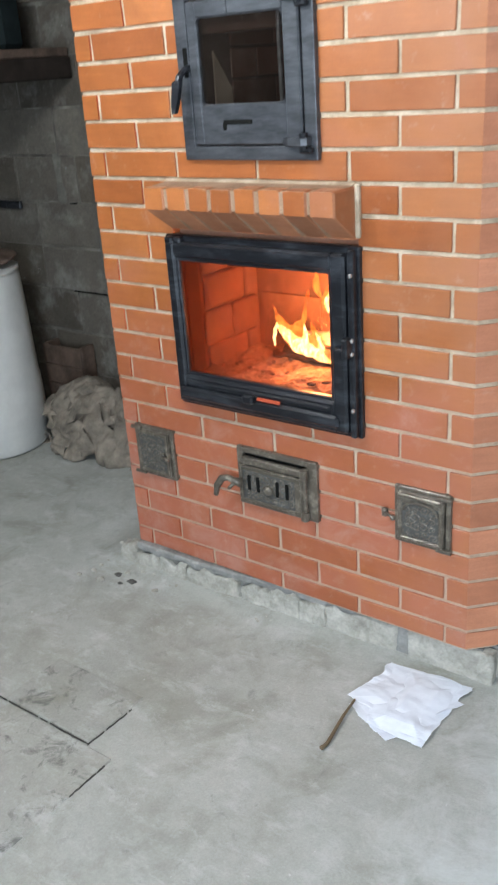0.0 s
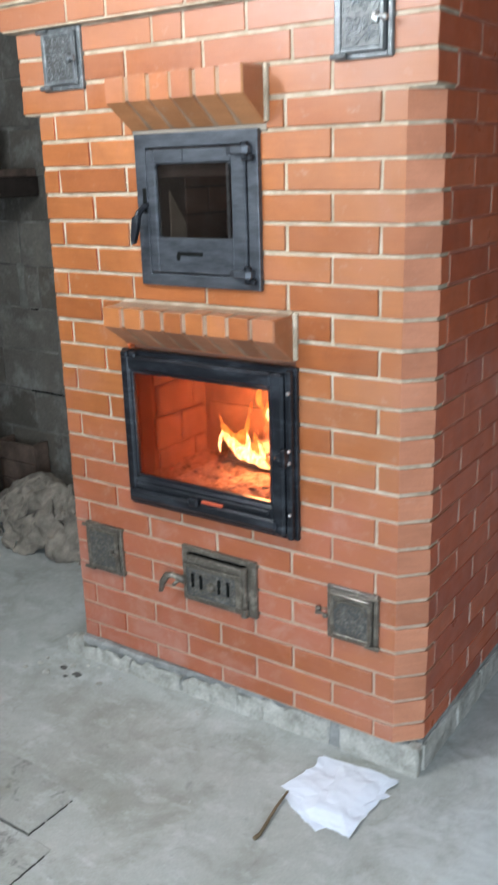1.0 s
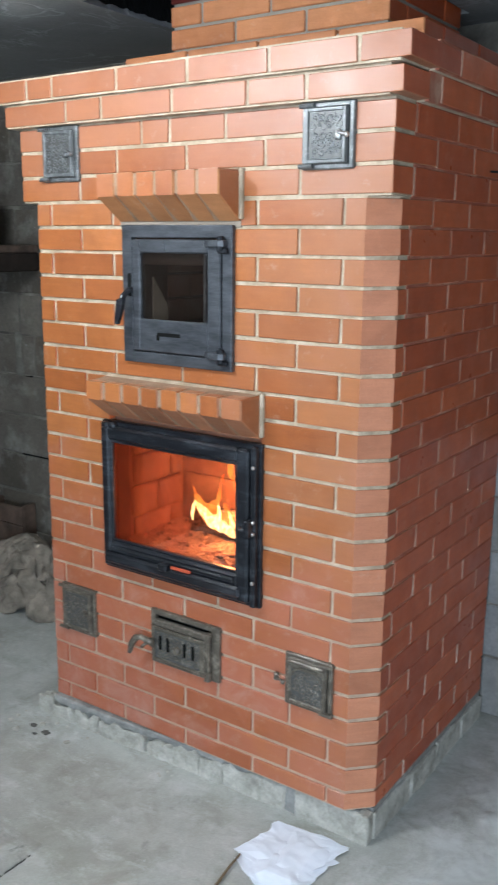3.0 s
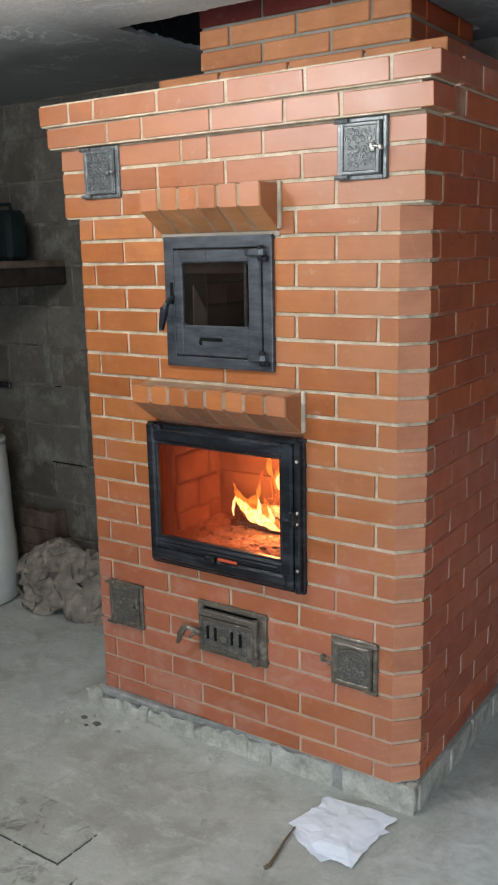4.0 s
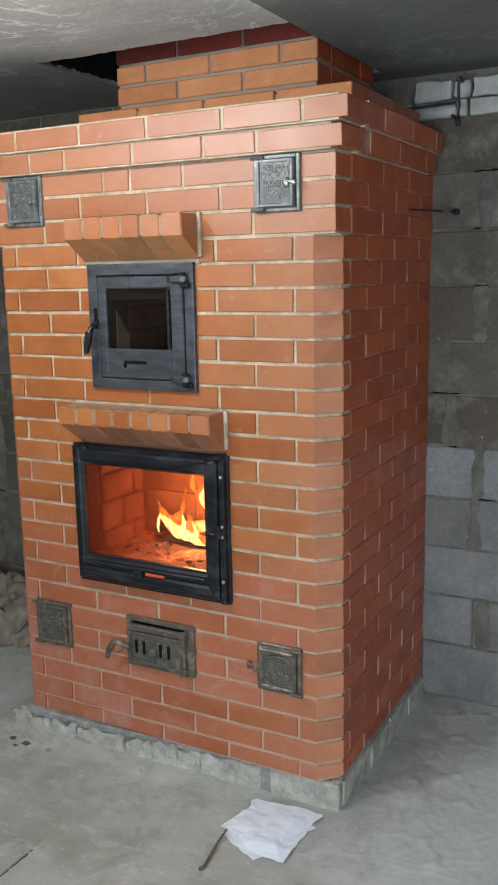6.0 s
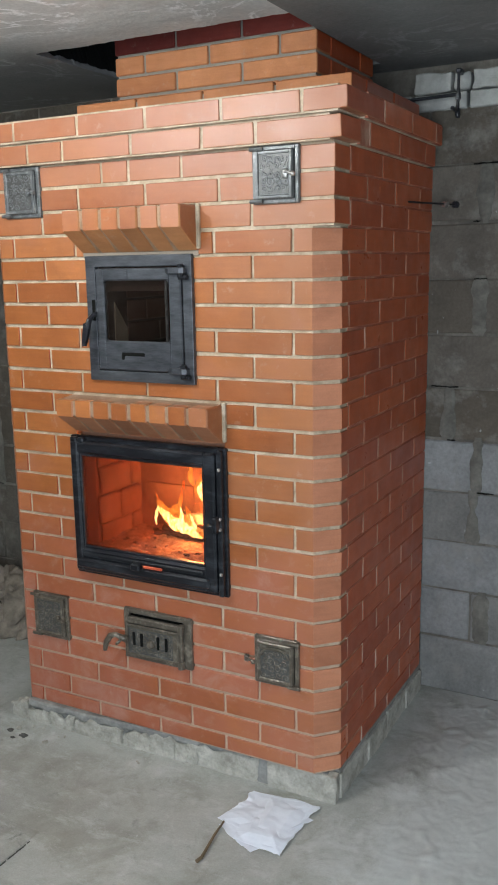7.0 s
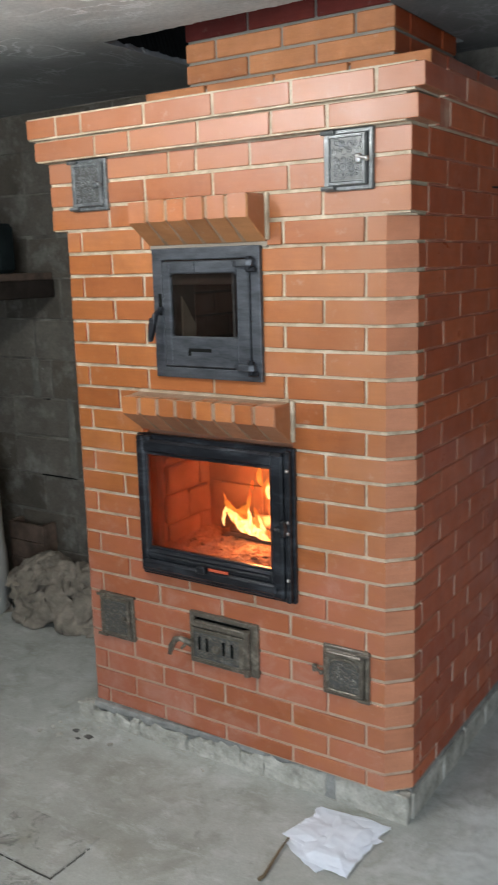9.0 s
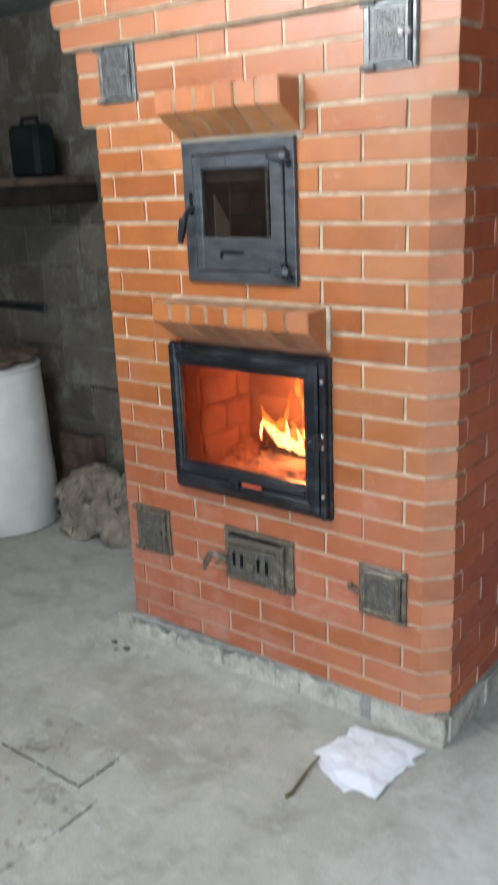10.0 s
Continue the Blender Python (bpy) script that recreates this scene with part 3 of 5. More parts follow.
    cbox(bm, x0 - 0.2, x1 + 0.1, y0 - 0.1, y1 + 0.1, z1 + 0.25, z1 + 0.3)
    return bm


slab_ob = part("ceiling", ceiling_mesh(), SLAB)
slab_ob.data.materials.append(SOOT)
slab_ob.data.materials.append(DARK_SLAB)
tagged(slab_ob, "bare grey concrete ceiling slab with an opening round the flue", "ceiling", kind="structure")


def wall(name, label):
    return tagged(new(name), label, "wall", kind="structure")


wall_north = wall("wall_north", "grey cinder block wall with rough mortar joints")
bm = cbox(BM(), WEST - 0.2, -0.3, WALL_Y + 0.0006, WALL_Y + 0.2, -0.05, CEIL)
cbox(bm, -0.3, EAST + 0.2, WALL_Y + 0.0012, WALL_Y + 0.2, -0.05, 2.228)
cbox(bm, -0.3, EAST + 0.2, WALL_Y + 0.15, WALL_Y + 0.2, 2.228, CEIL)
part("mortar", bm, BLOCK_MORTAR, wall_north)
for nm, bx, lab in (("wall_west", (WEST - 0.2, WEST, SOUTH - 0.2, WALL_Y), "plain grey block wall"),
                    ("wall_east", (EAST, EAST + 0.2, SOUTH - 0.2, WALL_Y), "plain grey block wall")):
    tagged(part(nm, cbox(BM(), *bx, -0.05, CEIL), BLOCK_MORTAR), lab, "wall", kind="structure")
bm = BM()
cbox(bm, WEST, DOOR_X0, SOUTH - 0.2, SOUTH, -0.05, CEIL)
cbox(bm, DOOR_X1, EAST, SOUTH - 0.2, SOUTH, -0.05, CEIL)
cbox(bm, DOOR_X0, DOOR_X1, SOUTH - 0.2, SOUTH, DOOR_Z1, CEIL)
tagged(part("wall_south", bm, BLOCK_MORTAR), "plain grey wall with a wide open doorway", "wall", kind="structure")

# unseen wall added to keep light off the left and hold the fill opening
bm = BM()
a, b = BAFFLE_X - 0.25, BAFFLE_X
cbox(bm, a, b, SOUTH, FILL_Y0, -0.05, CEIL)
cbox(bm, a, b, FILL_Y1, BAFFLE_Y, -0.05, CEIL)
cbox(bm, a, b, FILL_Y0, FILL_Y1, -0.05, FILL_Z0)
cbox(bm, a, b, FILL_Y0, FILL_Y1, FILL_Z1, CEIL)
cbox(bm, WEST, a, BAFFLE_Y - 0.25, BAFFLE_Y, -0.05, CEIL)
tagged(part("wall_baffle", bm, BLOCK_MORTAR), "unseen grey wall added to shape the light, with a high opening", "wall", kind="structure")

# ---- the stove ----
stove = empty("masonry_stove", "tall glazed orange-red brick masonry stove with a burning fire behind glass", "stove")
W, D, CH = 1.29, 0.90, 0.065
PITCH, JOINT = 0.26, 0.0102
Z0 = 0.089


def bed(k):
    """Height of the middle of the bed joint below course k."""
    if k == 0:
        return 0.112
    if k <= 23:
        return 0.096 + 0.075 * k - max(0, k - 11) * 0.0011
    return {24: 1.883, 25: 1.958, 26: 2.031, 27: 2.100, 28: 2.168}[k]


A_JOINTS = [-0.125 - PITCH * n for n in range(5)]
B_JOINTS = [-0.255 - PITCH * n for n in range(4)]
TOP_JOINTS = {23: B_JOINTS, 24: [-0.363, -0.623, -0.883], 25: [-0.49, -0.683, -0.785],
              26: [-0.225, -0.40, -0.65, -0.912, -1.055], 27: [-0.075, -0.325, -0.585, -0.838, -1.095, -1.205]}
PROUD = {26: 0.03, 27: 0.045}
PROUD_SIDE = {23: 0.004, 24: 0.004, 25: 0.004, 26: 0.034, 27: 0.057}


def side_end(k):
    """Where the side stops short of the wall: the cornice ends in a return."""
    return 0.85 if k >= 26 else 0.902 + 0.0011 * k


# openings in the face: x0, x1, first course, last course
OPEN = [(-0.945, -0.368, 8, 13), (-0.941, -0.363, 14, 15), (-0.848, -0.465, 17, 21), (-0.873, -0.437, 22, 23),
        (-1.178, -1.034, 24, 25), (-0.243, -0.107, 24, 25), (-1.172, -1.024, 4, 5), (-0.765, -0.506, 4, 5), (-0.258, -0.118, 4, 5)]


def clipped(spans, k):
    for a, b, k0, k1 in OPEN:
        if k0 <= k <= k1:
            out = []
            for s0, s1 in spans:
                if s1 <= a or s0 >= b:
                    out.append((s0, s1))
                else:
                    if a - s0 > 0.012:
                        out.append((s0, a))
                    if s1 - b > 0.012:
                        out.append((b, s1))
            spans = out
    return spans


def face_spans(k):
    d, dx = PROUD.get(k, 0.0), PROUD_SIDE.get(k, 0.0)
    joints = TOP_JOINTS.get(k) or (A_JOINTS if k % 2 == 0 else B_JOINTS)
    edges = [dx] + sorted(joints, reverse=True) + [-W - d]
    spans = []
    for i, (a, b) in enumerate(zip(edges, edges[1:])):
        hi = a - (JOINT / 2 if i else 0)
        lo = b + (JOINT / 2 if i < len(edges) - 2 else 0)
        spans.append((lo, hi))
    return clipped(spans, k)


def outline(lo, hi, k, y0, y1):
    """The footprint of a face brick, its outer corner cut off in the lower courses."""
    d = PROUD.get(k, 0.0)
    cut = k <= 22
    pts = []
    if cut and lo < -W + 1e-6:
        pts += [(-W, CH), (-W + CH, 0)]
    else:
        pts += [(lo, y0)]
    if cut and hi > -1e-6:
        pts += [(-CH, 0), (0, CH)]
    else:
        pts += [(hi, y0)]
    return pts + [(hi, y1), (lo, y1)]


def side_joints(k):
    header = k in (24, 27) or (k < 23 and k % 2 == 0)
    return [0.195, 0.459, 0.733] if k == 26 else [0.255, 0.515, 0.778] if header else [0.120, 0.388, 0.648]


def stove_bricks():
    for k in range(28):
        d, dx = PROUD.get(k, 0.0), PROUD_SIDE.get(k, 0.0)
        z0, z1 = bed(k) + JOINT / 2, bed(k + 1) - JOINT / 2
        header = k in (24, 27) or (k < 23 and k % 2 == 0)
        for lo, hi in face_spans(k):
            corner = hi > dx - 1e-6 or lo < -W - d + 1e-6
            y0, y1 = -d, 0.25 if corner and header else 0.115
            poly = outline(lo, hi, k, y0, y1)
            cx = (lo + hi) / 2
            rel = [(round(x - cx, 4), round(y, 4)) for x, y in poly]
            jit = random.uniform(-0.0010, 0.0010)
            h = round(z1 - z0, 4)
            if len(rel) == 4:
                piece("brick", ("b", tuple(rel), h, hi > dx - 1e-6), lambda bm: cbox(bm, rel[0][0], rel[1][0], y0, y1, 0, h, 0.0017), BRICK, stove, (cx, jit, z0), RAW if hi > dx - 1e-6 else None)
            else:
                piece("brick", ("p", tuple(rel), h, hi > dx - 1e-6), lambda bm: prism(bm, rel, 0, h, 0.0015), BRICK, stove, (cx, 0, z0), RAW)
        # the side that shows
        ys = side_joints(k) + [side_end(k)]
        for i, (a, b) in enumerate(zip(ys, ys[1:])):
            a += JOINT * 0.50
            b -= JOINT * 0.50 if i < len(ys) - 2 else 0
            if b - a < 0.03:
                continue
            jit = random.uniform(-0.0005, 0.0004)
            l, h = round(b - a, 4), round(z1 - z0 + 0.004, 4)
            piece("brick", ("s", l, h), lambda bm: cbox(bm, -0.115, 0, 0, l, 0, h, 0.0014), SIDE_BRICK, stove, (dx + jit, a, z0 - 0.002))


def mortar_mesh():
    bm = BM()
    r = 0.0042
    for k in range(28):
        d, dx = PROUD.get(k, 0.0), PROUD_SIDE.get(k, 0.0)
        z0, z1 = bed(k), bed(k + 1)
        for lo, hi in clipped([(-W - d, dx)], k):
            p = outline(lo, hi, k, -d, 0.125)
            back = dx - r if k < 24 else PROUD_SIDE.get(k - 1, 0.0) - r
            q = [(min(max(x, -W - d + r), back), max(y, -d + r)) for x, y in p]
            if k <= 22:
                q = [(x - (r * 0.42 if x > -0.2 and 0.05 < y < 0.1 else 0), y + (r * 0.42 if y < 0.01 else 0)) for x, y in q]
            prism(bm, q, z0, z1)
        end = side_end(k) - r
        cbox(bm, dx - 0.12, dx - 0.012, 0.12, end, z0, z1)
        cbox(bm, -W - d + r, -W - d + 0.12, 0.12, D - r, z0, z1)
        cbox(bm, -W + 0.1, -0.1, D - 0.12, D - r, z0, z1)
    cbox(bm, -W + 0.02, -0.02, 0.02, D - 0.02, bed(28) - 0.06, bed(28))
    return bm


def side_mortar():
    bm = BM()
    for k in range(28):
        dx = PROUD_SIDE.get(k, 0.0)
        cbox(bm, dx - 0.0125, dx - 0.0021, 0.118, side_end(k) - 0.004, bed(k), bed(k + 1))
    return bm


def side_perpends():
    """Pale mortar in the upright joints of the side, wiped off unevenly."""
    bm = BM()
    for k in range(28):
        dx = PROUD_SIDE.get(k, 0.0)
        for i, y in enumerate(side_joints(k)):
            z0, z1 = bed(k) + 0.004, bed(k + 1) - 0.004
            cuts = [z0 + (z1 - z0) * n / 4 for n in range(5)]
            for n, (a, b) in enumerate(zip(cuts, cuts[1:])):
                w = 0.0042 + 0.0014 * noise.noise((k * 3.7, i * 5.1, n * 0.9))
                cbox(bm, dx - 0.011, dx - 0.0004 - 0.0004 * noise.noise((k, i, n * 2.3)), y - w, y + w, a, b)
    return bm


def foot_y(x):
    """The footing runs slightly askew: it stands out at the far end and lies back under the bricks at the corner."""
    return 0.034 - 0.042 * min(max((-x - 0.2) / 0.6, 0), 1.3)


def footing_mesh():
    """The dark bed of mortar and earth behind the footing stones."""
    bm = BM()
    path = [(-W + 0.062 + (W - 0.302) * i / 130, 0.0) for i in range(131)]
    loops = []
    for x, y in path:
        q = Vector((x, 0, 0))
        a = 0.010 * noise.noise(q * 11) + 0.006 * noise.noise(q * 37)
        b = 0.008 * noise.noise(q * 17 + Vector((0, 4, 0))) + 0.005 * noise.noise(q * 49)
        pts = [(0.06, 0.114), (0.006, 0.114), (0.001 + a * 0.4, 0.108), (0.002 + b, 0.092 + a), (0.016 + b, 0.076 + a), (0.016 + a, 0.04), (0.012, FLOOR - 0.05)]
        loops.append([bm.verts.new((x, y + o + foot_y(x), z)) for o, z in pts])
    for l0, l1 in zip(loops, loops[1:]):
        for k in range(6):
            bm.faces.new((l0[k], l1[k], l1[k + 1], l0[k + 1]))
    cbox(bm, -W + 0.03, -0.03, 0.03, D - 0.01, FLOOR - 0.05, 0.11)
    return bm


tagged(part("mortar", mortar_mesh(), MORTAR, stove, "pale lime mortar"), kind="stuff")
tagged(part("side_mortar", side_mortar(), SIDE_MORTAR, stove, "reddish smeared mortar"), kind="stuff")
tagged(part("side_perpend", side_perpends(), PERPEND, stove, "pale mortar in the upright joints"), kind="stuff")
part("footing", footing_mesh(), BED, stove, "rough crumbling concrete footing")


def footing_stones():
    """Broken concrete stones along the foot of the front, and a row of flat ones down the side."""
    lumps = [(-1.300, -1.235, 0.04, 0.092), (-1.225, -1.13, 0.03, 0.074), (-1.115, -1.02, 0.03, 0.078), (-1.005, -0.815, 0.028, 0.084), (-0.795, -0.70, 0.022, 0.080), (-0.690, -0.598, 0.02, 0.088),
             (-0.588, -0.512, 0.02, 0.082), (-0.500, -0.285, 0.015, 0.090)]
    for n, (x0, x1, z0, z1) in enumerate(lumps):
        bm = BM()
        cbox(bm, x0 - 0.005, x1 + 0.005, -0.004, 0.04, z0 - 0.06, z1 + 0.004, 0.004)
        bmesh.ops.subdivide_edges(bm, edges=bm.edges[:], cuts=8, use_grid_fill=True)
        for v in bm.verts:
            q = v.co * 30 + Vector((n * 7, 0, 0))
            far = Vector((noise.noise(q), noise.noise(q + Vector((0, 5, 0))), noise.noise(q + Vector((0, 0, 9)))))
            far += 0.5 * Vector((noise.noise(q * 2.7), noise.noise(q * 2.7 + Vector((0, 5, 0))), noise.noise(q * 2.7 + Vector((0, 0, 9)))))
            v.co += Vector((far.x * 0.008, far.y * 0.006, far.z * 0.010))
            v.co.y += foot_y(v.co.x)
            if v.co.z > z1 - 0.015:
                v.co.z += 0.022 * min(0.3, noise.noise((v.co.x * 22, n * 3.0, 1.0)))
        part("footing_stone", bm, PLINTH, stove)
    # the corner stone and the low slabs beside it
    slabs = [(-0.245, 0.002, 0.022, 0.060, 0.106), (-0.06, 0.006, 0.060, 0.30, 0.098), (-0.06, 0.009, 0.306, 0.50, 0.094), (-0.06, 0.007, 0.506, 0.71, 0.096), (-0.06, 0.010, 0.716, 0.90, 0.092)]
    for n, (x0, x1, y0, y1, z1) in enumerate(slabs):
        bm = cbox(BM(), x0, x1, y0, y1, FLOOR - 0.06, z1, 0.004)
        bmesh.ops.subdivide_edges(bm, edges=bm.edges[:], cuts=8, use_grid_fill=True)
        for v in bm.verts:
            q = v.co * 24 + Vector((n * 5, 3, 0))
            v.co += Vector((noise.noise(q), noise.noise(q + Vector((0, 5, 0))), noise.noise(q + Vector((0, 0, 9))))) * (0.006 if n == 0 else 0.004)
        part("footing_slab", bm, PLINTH, stove)
    bm = BM()
    cbox(bm, -0.055, -0.002, 0.06, 0.9, 0.088, 0.113)
    part("footing_bed", bm, BED, stove)


footing_stones()


def visor(x0, x1, count, z_low, z_top, name, raw):
    """A little hood of bricks on edge, cut off obliquely below."""
    step = (x1 - x0) / count
    for i in range(count):
        a, b = x0 + i * step + random.uniform(0.003, 0.005), x0 + (i + 1) * step - random.uniform(0.003, 0.005)
        if i == 0:
            a = x0
        if i == count - 1:
            b = x1
        w = b - a
        out, top = -0.098 + random.uniform(-0.004, 0.003), z_top + random.uniform(-0.003, 0.001)
        prof = [(0.02, z_low), (-0.004, z_low), (out, z_low + 0.066), (out, top), (0.02, top)]
        bm = BM()
        e = 0.004
        loops = []
        for x, ins in ((0, e), (e, 0), (w - e, 0), (w, e)):
            cy, cz = -0.04, (z_low + z_top) / 2
            loops.append([bm.verts.new((a + x, y + (cy - y) * ins / 0.05, z + (cz - z) * ins / 0.05)) for y, z in prof])
        for l0, l1 in zip(loops, loops[1:]):
            for j in range(5):
                bm.faces.new((l0[j], l0[(j + 1) % 5], l1[(j + 1) % 5], l1[j]))
        bm.faces.new(loops[0])
        bm.faces.new(loops[-1][::-1])
        cut_faces(part(name, bm, BRICK, stove).data, raw, False)
    bm = BM()
    ins = 0.004
    prof = [(0.02, z_low), (-0.004, z_low), (-0.098 + ins, z_low + 0.066 + ins), (-0.098 + ins, z_top - 0.004), (0.02, z_top + 0.006)]
    l0 = [bm.verts.new((x0 + 0.006, y, z)) for y, z in prof]
    l1 = [bm.verts.new((x1 - 0.006, y, z)) for y, z in prof]
    for j in range(5):
        bm.faces.new((l0[j], l0[(j + 1) % 5], l1[(j + 1) % 5], l1[j]))
    bm.faces.new(l0)
    bm.faces.new(l1[::-1])
    part("visor_mortar", bm, VISOR_CLAY, stove)
    part("visor_seam", cbox(BM(), x1 - 0.002, x1 + 0.011, -0.010, 0.02, z_low + 0.004, z_top + 0.006, 0.003), MORTAR, stove, "mortar seam at the end of the hood")
    bm = BM()
    l0, l1 = ([bm.verts.new((x, y, z)) for y, z in ((0.004, z_top - 0.004), (-0.052, z_top - 0.004), (-0.046, z_top - 0.001), (-0.018, z_top + 0.002), (0.004, z_top + 0.008))] for x in (x0 + 0.004, x1 - 0.004))
    for j in range(5):
        bm.faces.new((l0[j], l0[(j + 1) % 5], l1[(j + 1) % 5], l1[j]))
    bm.faces.new(l0)
    bm.faces.new(l1[::-1])
    part("visor_ledge", bm, MORTAR, stove, "mortar smoothed over the hood")


visor(-0.941, -0.365, 8, 1.163, 1.285, "visor_brick", HOOD_CUT)
visor(-0.873, -0.439, 6, 1.750, 1.880, "visor_brick", OCHRE)
part("visor_seam", cbox(BM(), -0.873, -0.437, 0.000, 0.05, 1.733, 1.7515, 0.002), OVEN_CLAY, stove, "mortar seam over the oven door")
stove_bricks()


# cap course and flue
def flue():
    cz0, cz1 = 2.172, 2.248
    xs = [-0.032, -0.286, -0.540, -0.796, -1.045]
    for a, b in zip(xs, xs[1:]):
        hi, lo = a - 0.004, b + 0.004
        l = round(hi - lo, 4)
        piece("cap_brick", ("c", l, a > -0.1), lambda bm: cbox(bm, 0, l, 0, 0.12, 0, cz1 - cz0, 0.003), FLUE, stove, (lo, 0.22 + random.uniform(-0.002, 0.002), cz0), FLUE if a > -0.1 else None)
    for a, b in ((0.345, 0.59), (0.60, 0.87)):
        l = round(b - a, 4)
        piece("cap_brick", ("cs", l), lambda bm: cbox(bm, -0.12, 0, 0, l, 0, cz1 - cz0, 0.003), SIDE_BRICK, stove, (-0.034, a, cz0))
    part("flue_mortar", cbox(BM(), -1.035, -0.042, 0.228, 0.86, 2.17, 2.238), FLUE_MORTAR, stove)
    z = 2.21
    x0, x1, y0, y1 = -0.993, -0.218, 0.39, 0.895
    part("flue_mortar", cbox(BM(), x0 + 0.007, x1 - 0.007, y0 + 0.007, y1 - 0.007, 2.2, 2.8), FLUE_MORTAR, stove, "dark clay mortar")
    for n in range(8):
        h0, h1 = 2.2275 + 0.0685 * n, 2.2275 + 0.0685 * (n + 1) - 0.010
        js = [-0.487, -0.741] if n % 2 else [-0.349, -0.611, -0.870]
        es = [x1] + js + [x0]
        for i, (a, b) in enumerate(zip(es, es[1:])):
            hi, lo = a - (0.005 if i else 0), b + (0.005 if i < len(es) - 2 else 0)
            l = round(hi - lo, 4)
            piece("flue_brick", ("f", l, n > 2, i == 0), lambda bm: cbox(bm, 0, l, 0, 0.11, 0, h1 - h0, 0.003), RED_FLUE if n > 2 else FLUE, stove, (lo, y0 + random.uniform(-0.002, 0.002), h0), FLUE if n <= 2 and i == 0 else None)
        for a, b in (((0.505, 0.63), (0.64, 0.895)) if n % 2 else ((0.505, 0.76), (0.77, 0.895))):
            l = round(b - a, 4)
            piece("flue_brick", ("fs", l, n > 2), lambda bm: cbox(bm, -0.11, 0, 0, l, 0, h1 - h0, 0.003), RED_FLUE if n > 2 else SIDE_BRICK, stove, (x1, a, h0))


flue()


# ---- stove doors ----
def firebox_door():
    door = part("firebox_door", frame_ring(BM(), (-0.957, -0.353, 0.662, 1.149), (-0.932, -0.385, 0.690, 1.122), -0.014, 0.006, 0.003), BLACK_IRON, stove,
                "black cast iron firebox door with a large glass pane")
    bm = BM()
    frame_ring(bm, (-0.946, -0.383, 0.676, 1.134), (-0.912, -0.425, 0.76, 1.092), -0.038, -0.004, 0.007)
    frame_ring(bm, (-0.914, -0.423, 0.758, 1.094), (-0.905, -0.432, 0.769, 1.083), -0.030, -0.012, 0.003)
    part("leaf", bm, BLACK_IRON, door)
    bm = BM()
    cbox(bm, -0.935, -0.405, -0.050, -0.034, 0.692, 0.726, 0.007)
    cbox(bm, -0.905, -0.430, -0.045, -0.036, 0.733, 0.748, 0.004)
    part("sill", bm, BLACK_IRON, door)
    part("glass", cbox(BM(), -0.907, -0.430, -0.022, -0.018, 0.766, 1.086), FIRE_GLASS, door)
    bm = BM()
    cbox(bm, -0.700, -0.664, -0.062, -0.040, 0.716, 0.742, 0.005)
    part("air_slider", bm, BLACK_IRON, door)
    part("air_slot", cbox(BM(), -0.655, -0.580, -0.0525, -0.046, 0.729, 0.738, 0.002), EMBER, door, "air slot glowing red")
    bm = BM()
    cbox(bm, -0.378, -0.360, -0.034, -0.012, 0.668, 1.144, 0.004)
    part("hinge_bar", bm, BLACK_IRON, door)
    bm = BM()
    tube(bm, [(-0.405, -0.04, 0.905), (-0.39, -0.058, 0.907), (-0.372, -0.052, 0.909)], 0.006)
    cbox(bm, -0.382, -0.366, -0.06, -0.03, 0.885, 0.935, 0.003)
    part("latch", bm, BLACK_IRON, door)
    for z in (1.085, 0.927, 0.893, 0.745):
        bm = BM()
        bmesh.ops.create_uvsphere(bm, u_segments=8, v_segments=6, radius=0.006, matrix=Matrix.Translation((-0.366, -0.036, z)))
        part("bolt", bm, STEEL, door, "", True)
    bm = BM()
    for x in (-0.945, -0.915):
        cbox(bm, x, x + 0.026, -0.036, -0.012, 1.128, 1.146, 0.004)
    part("hinge", bm, BLACK_IRON, door)


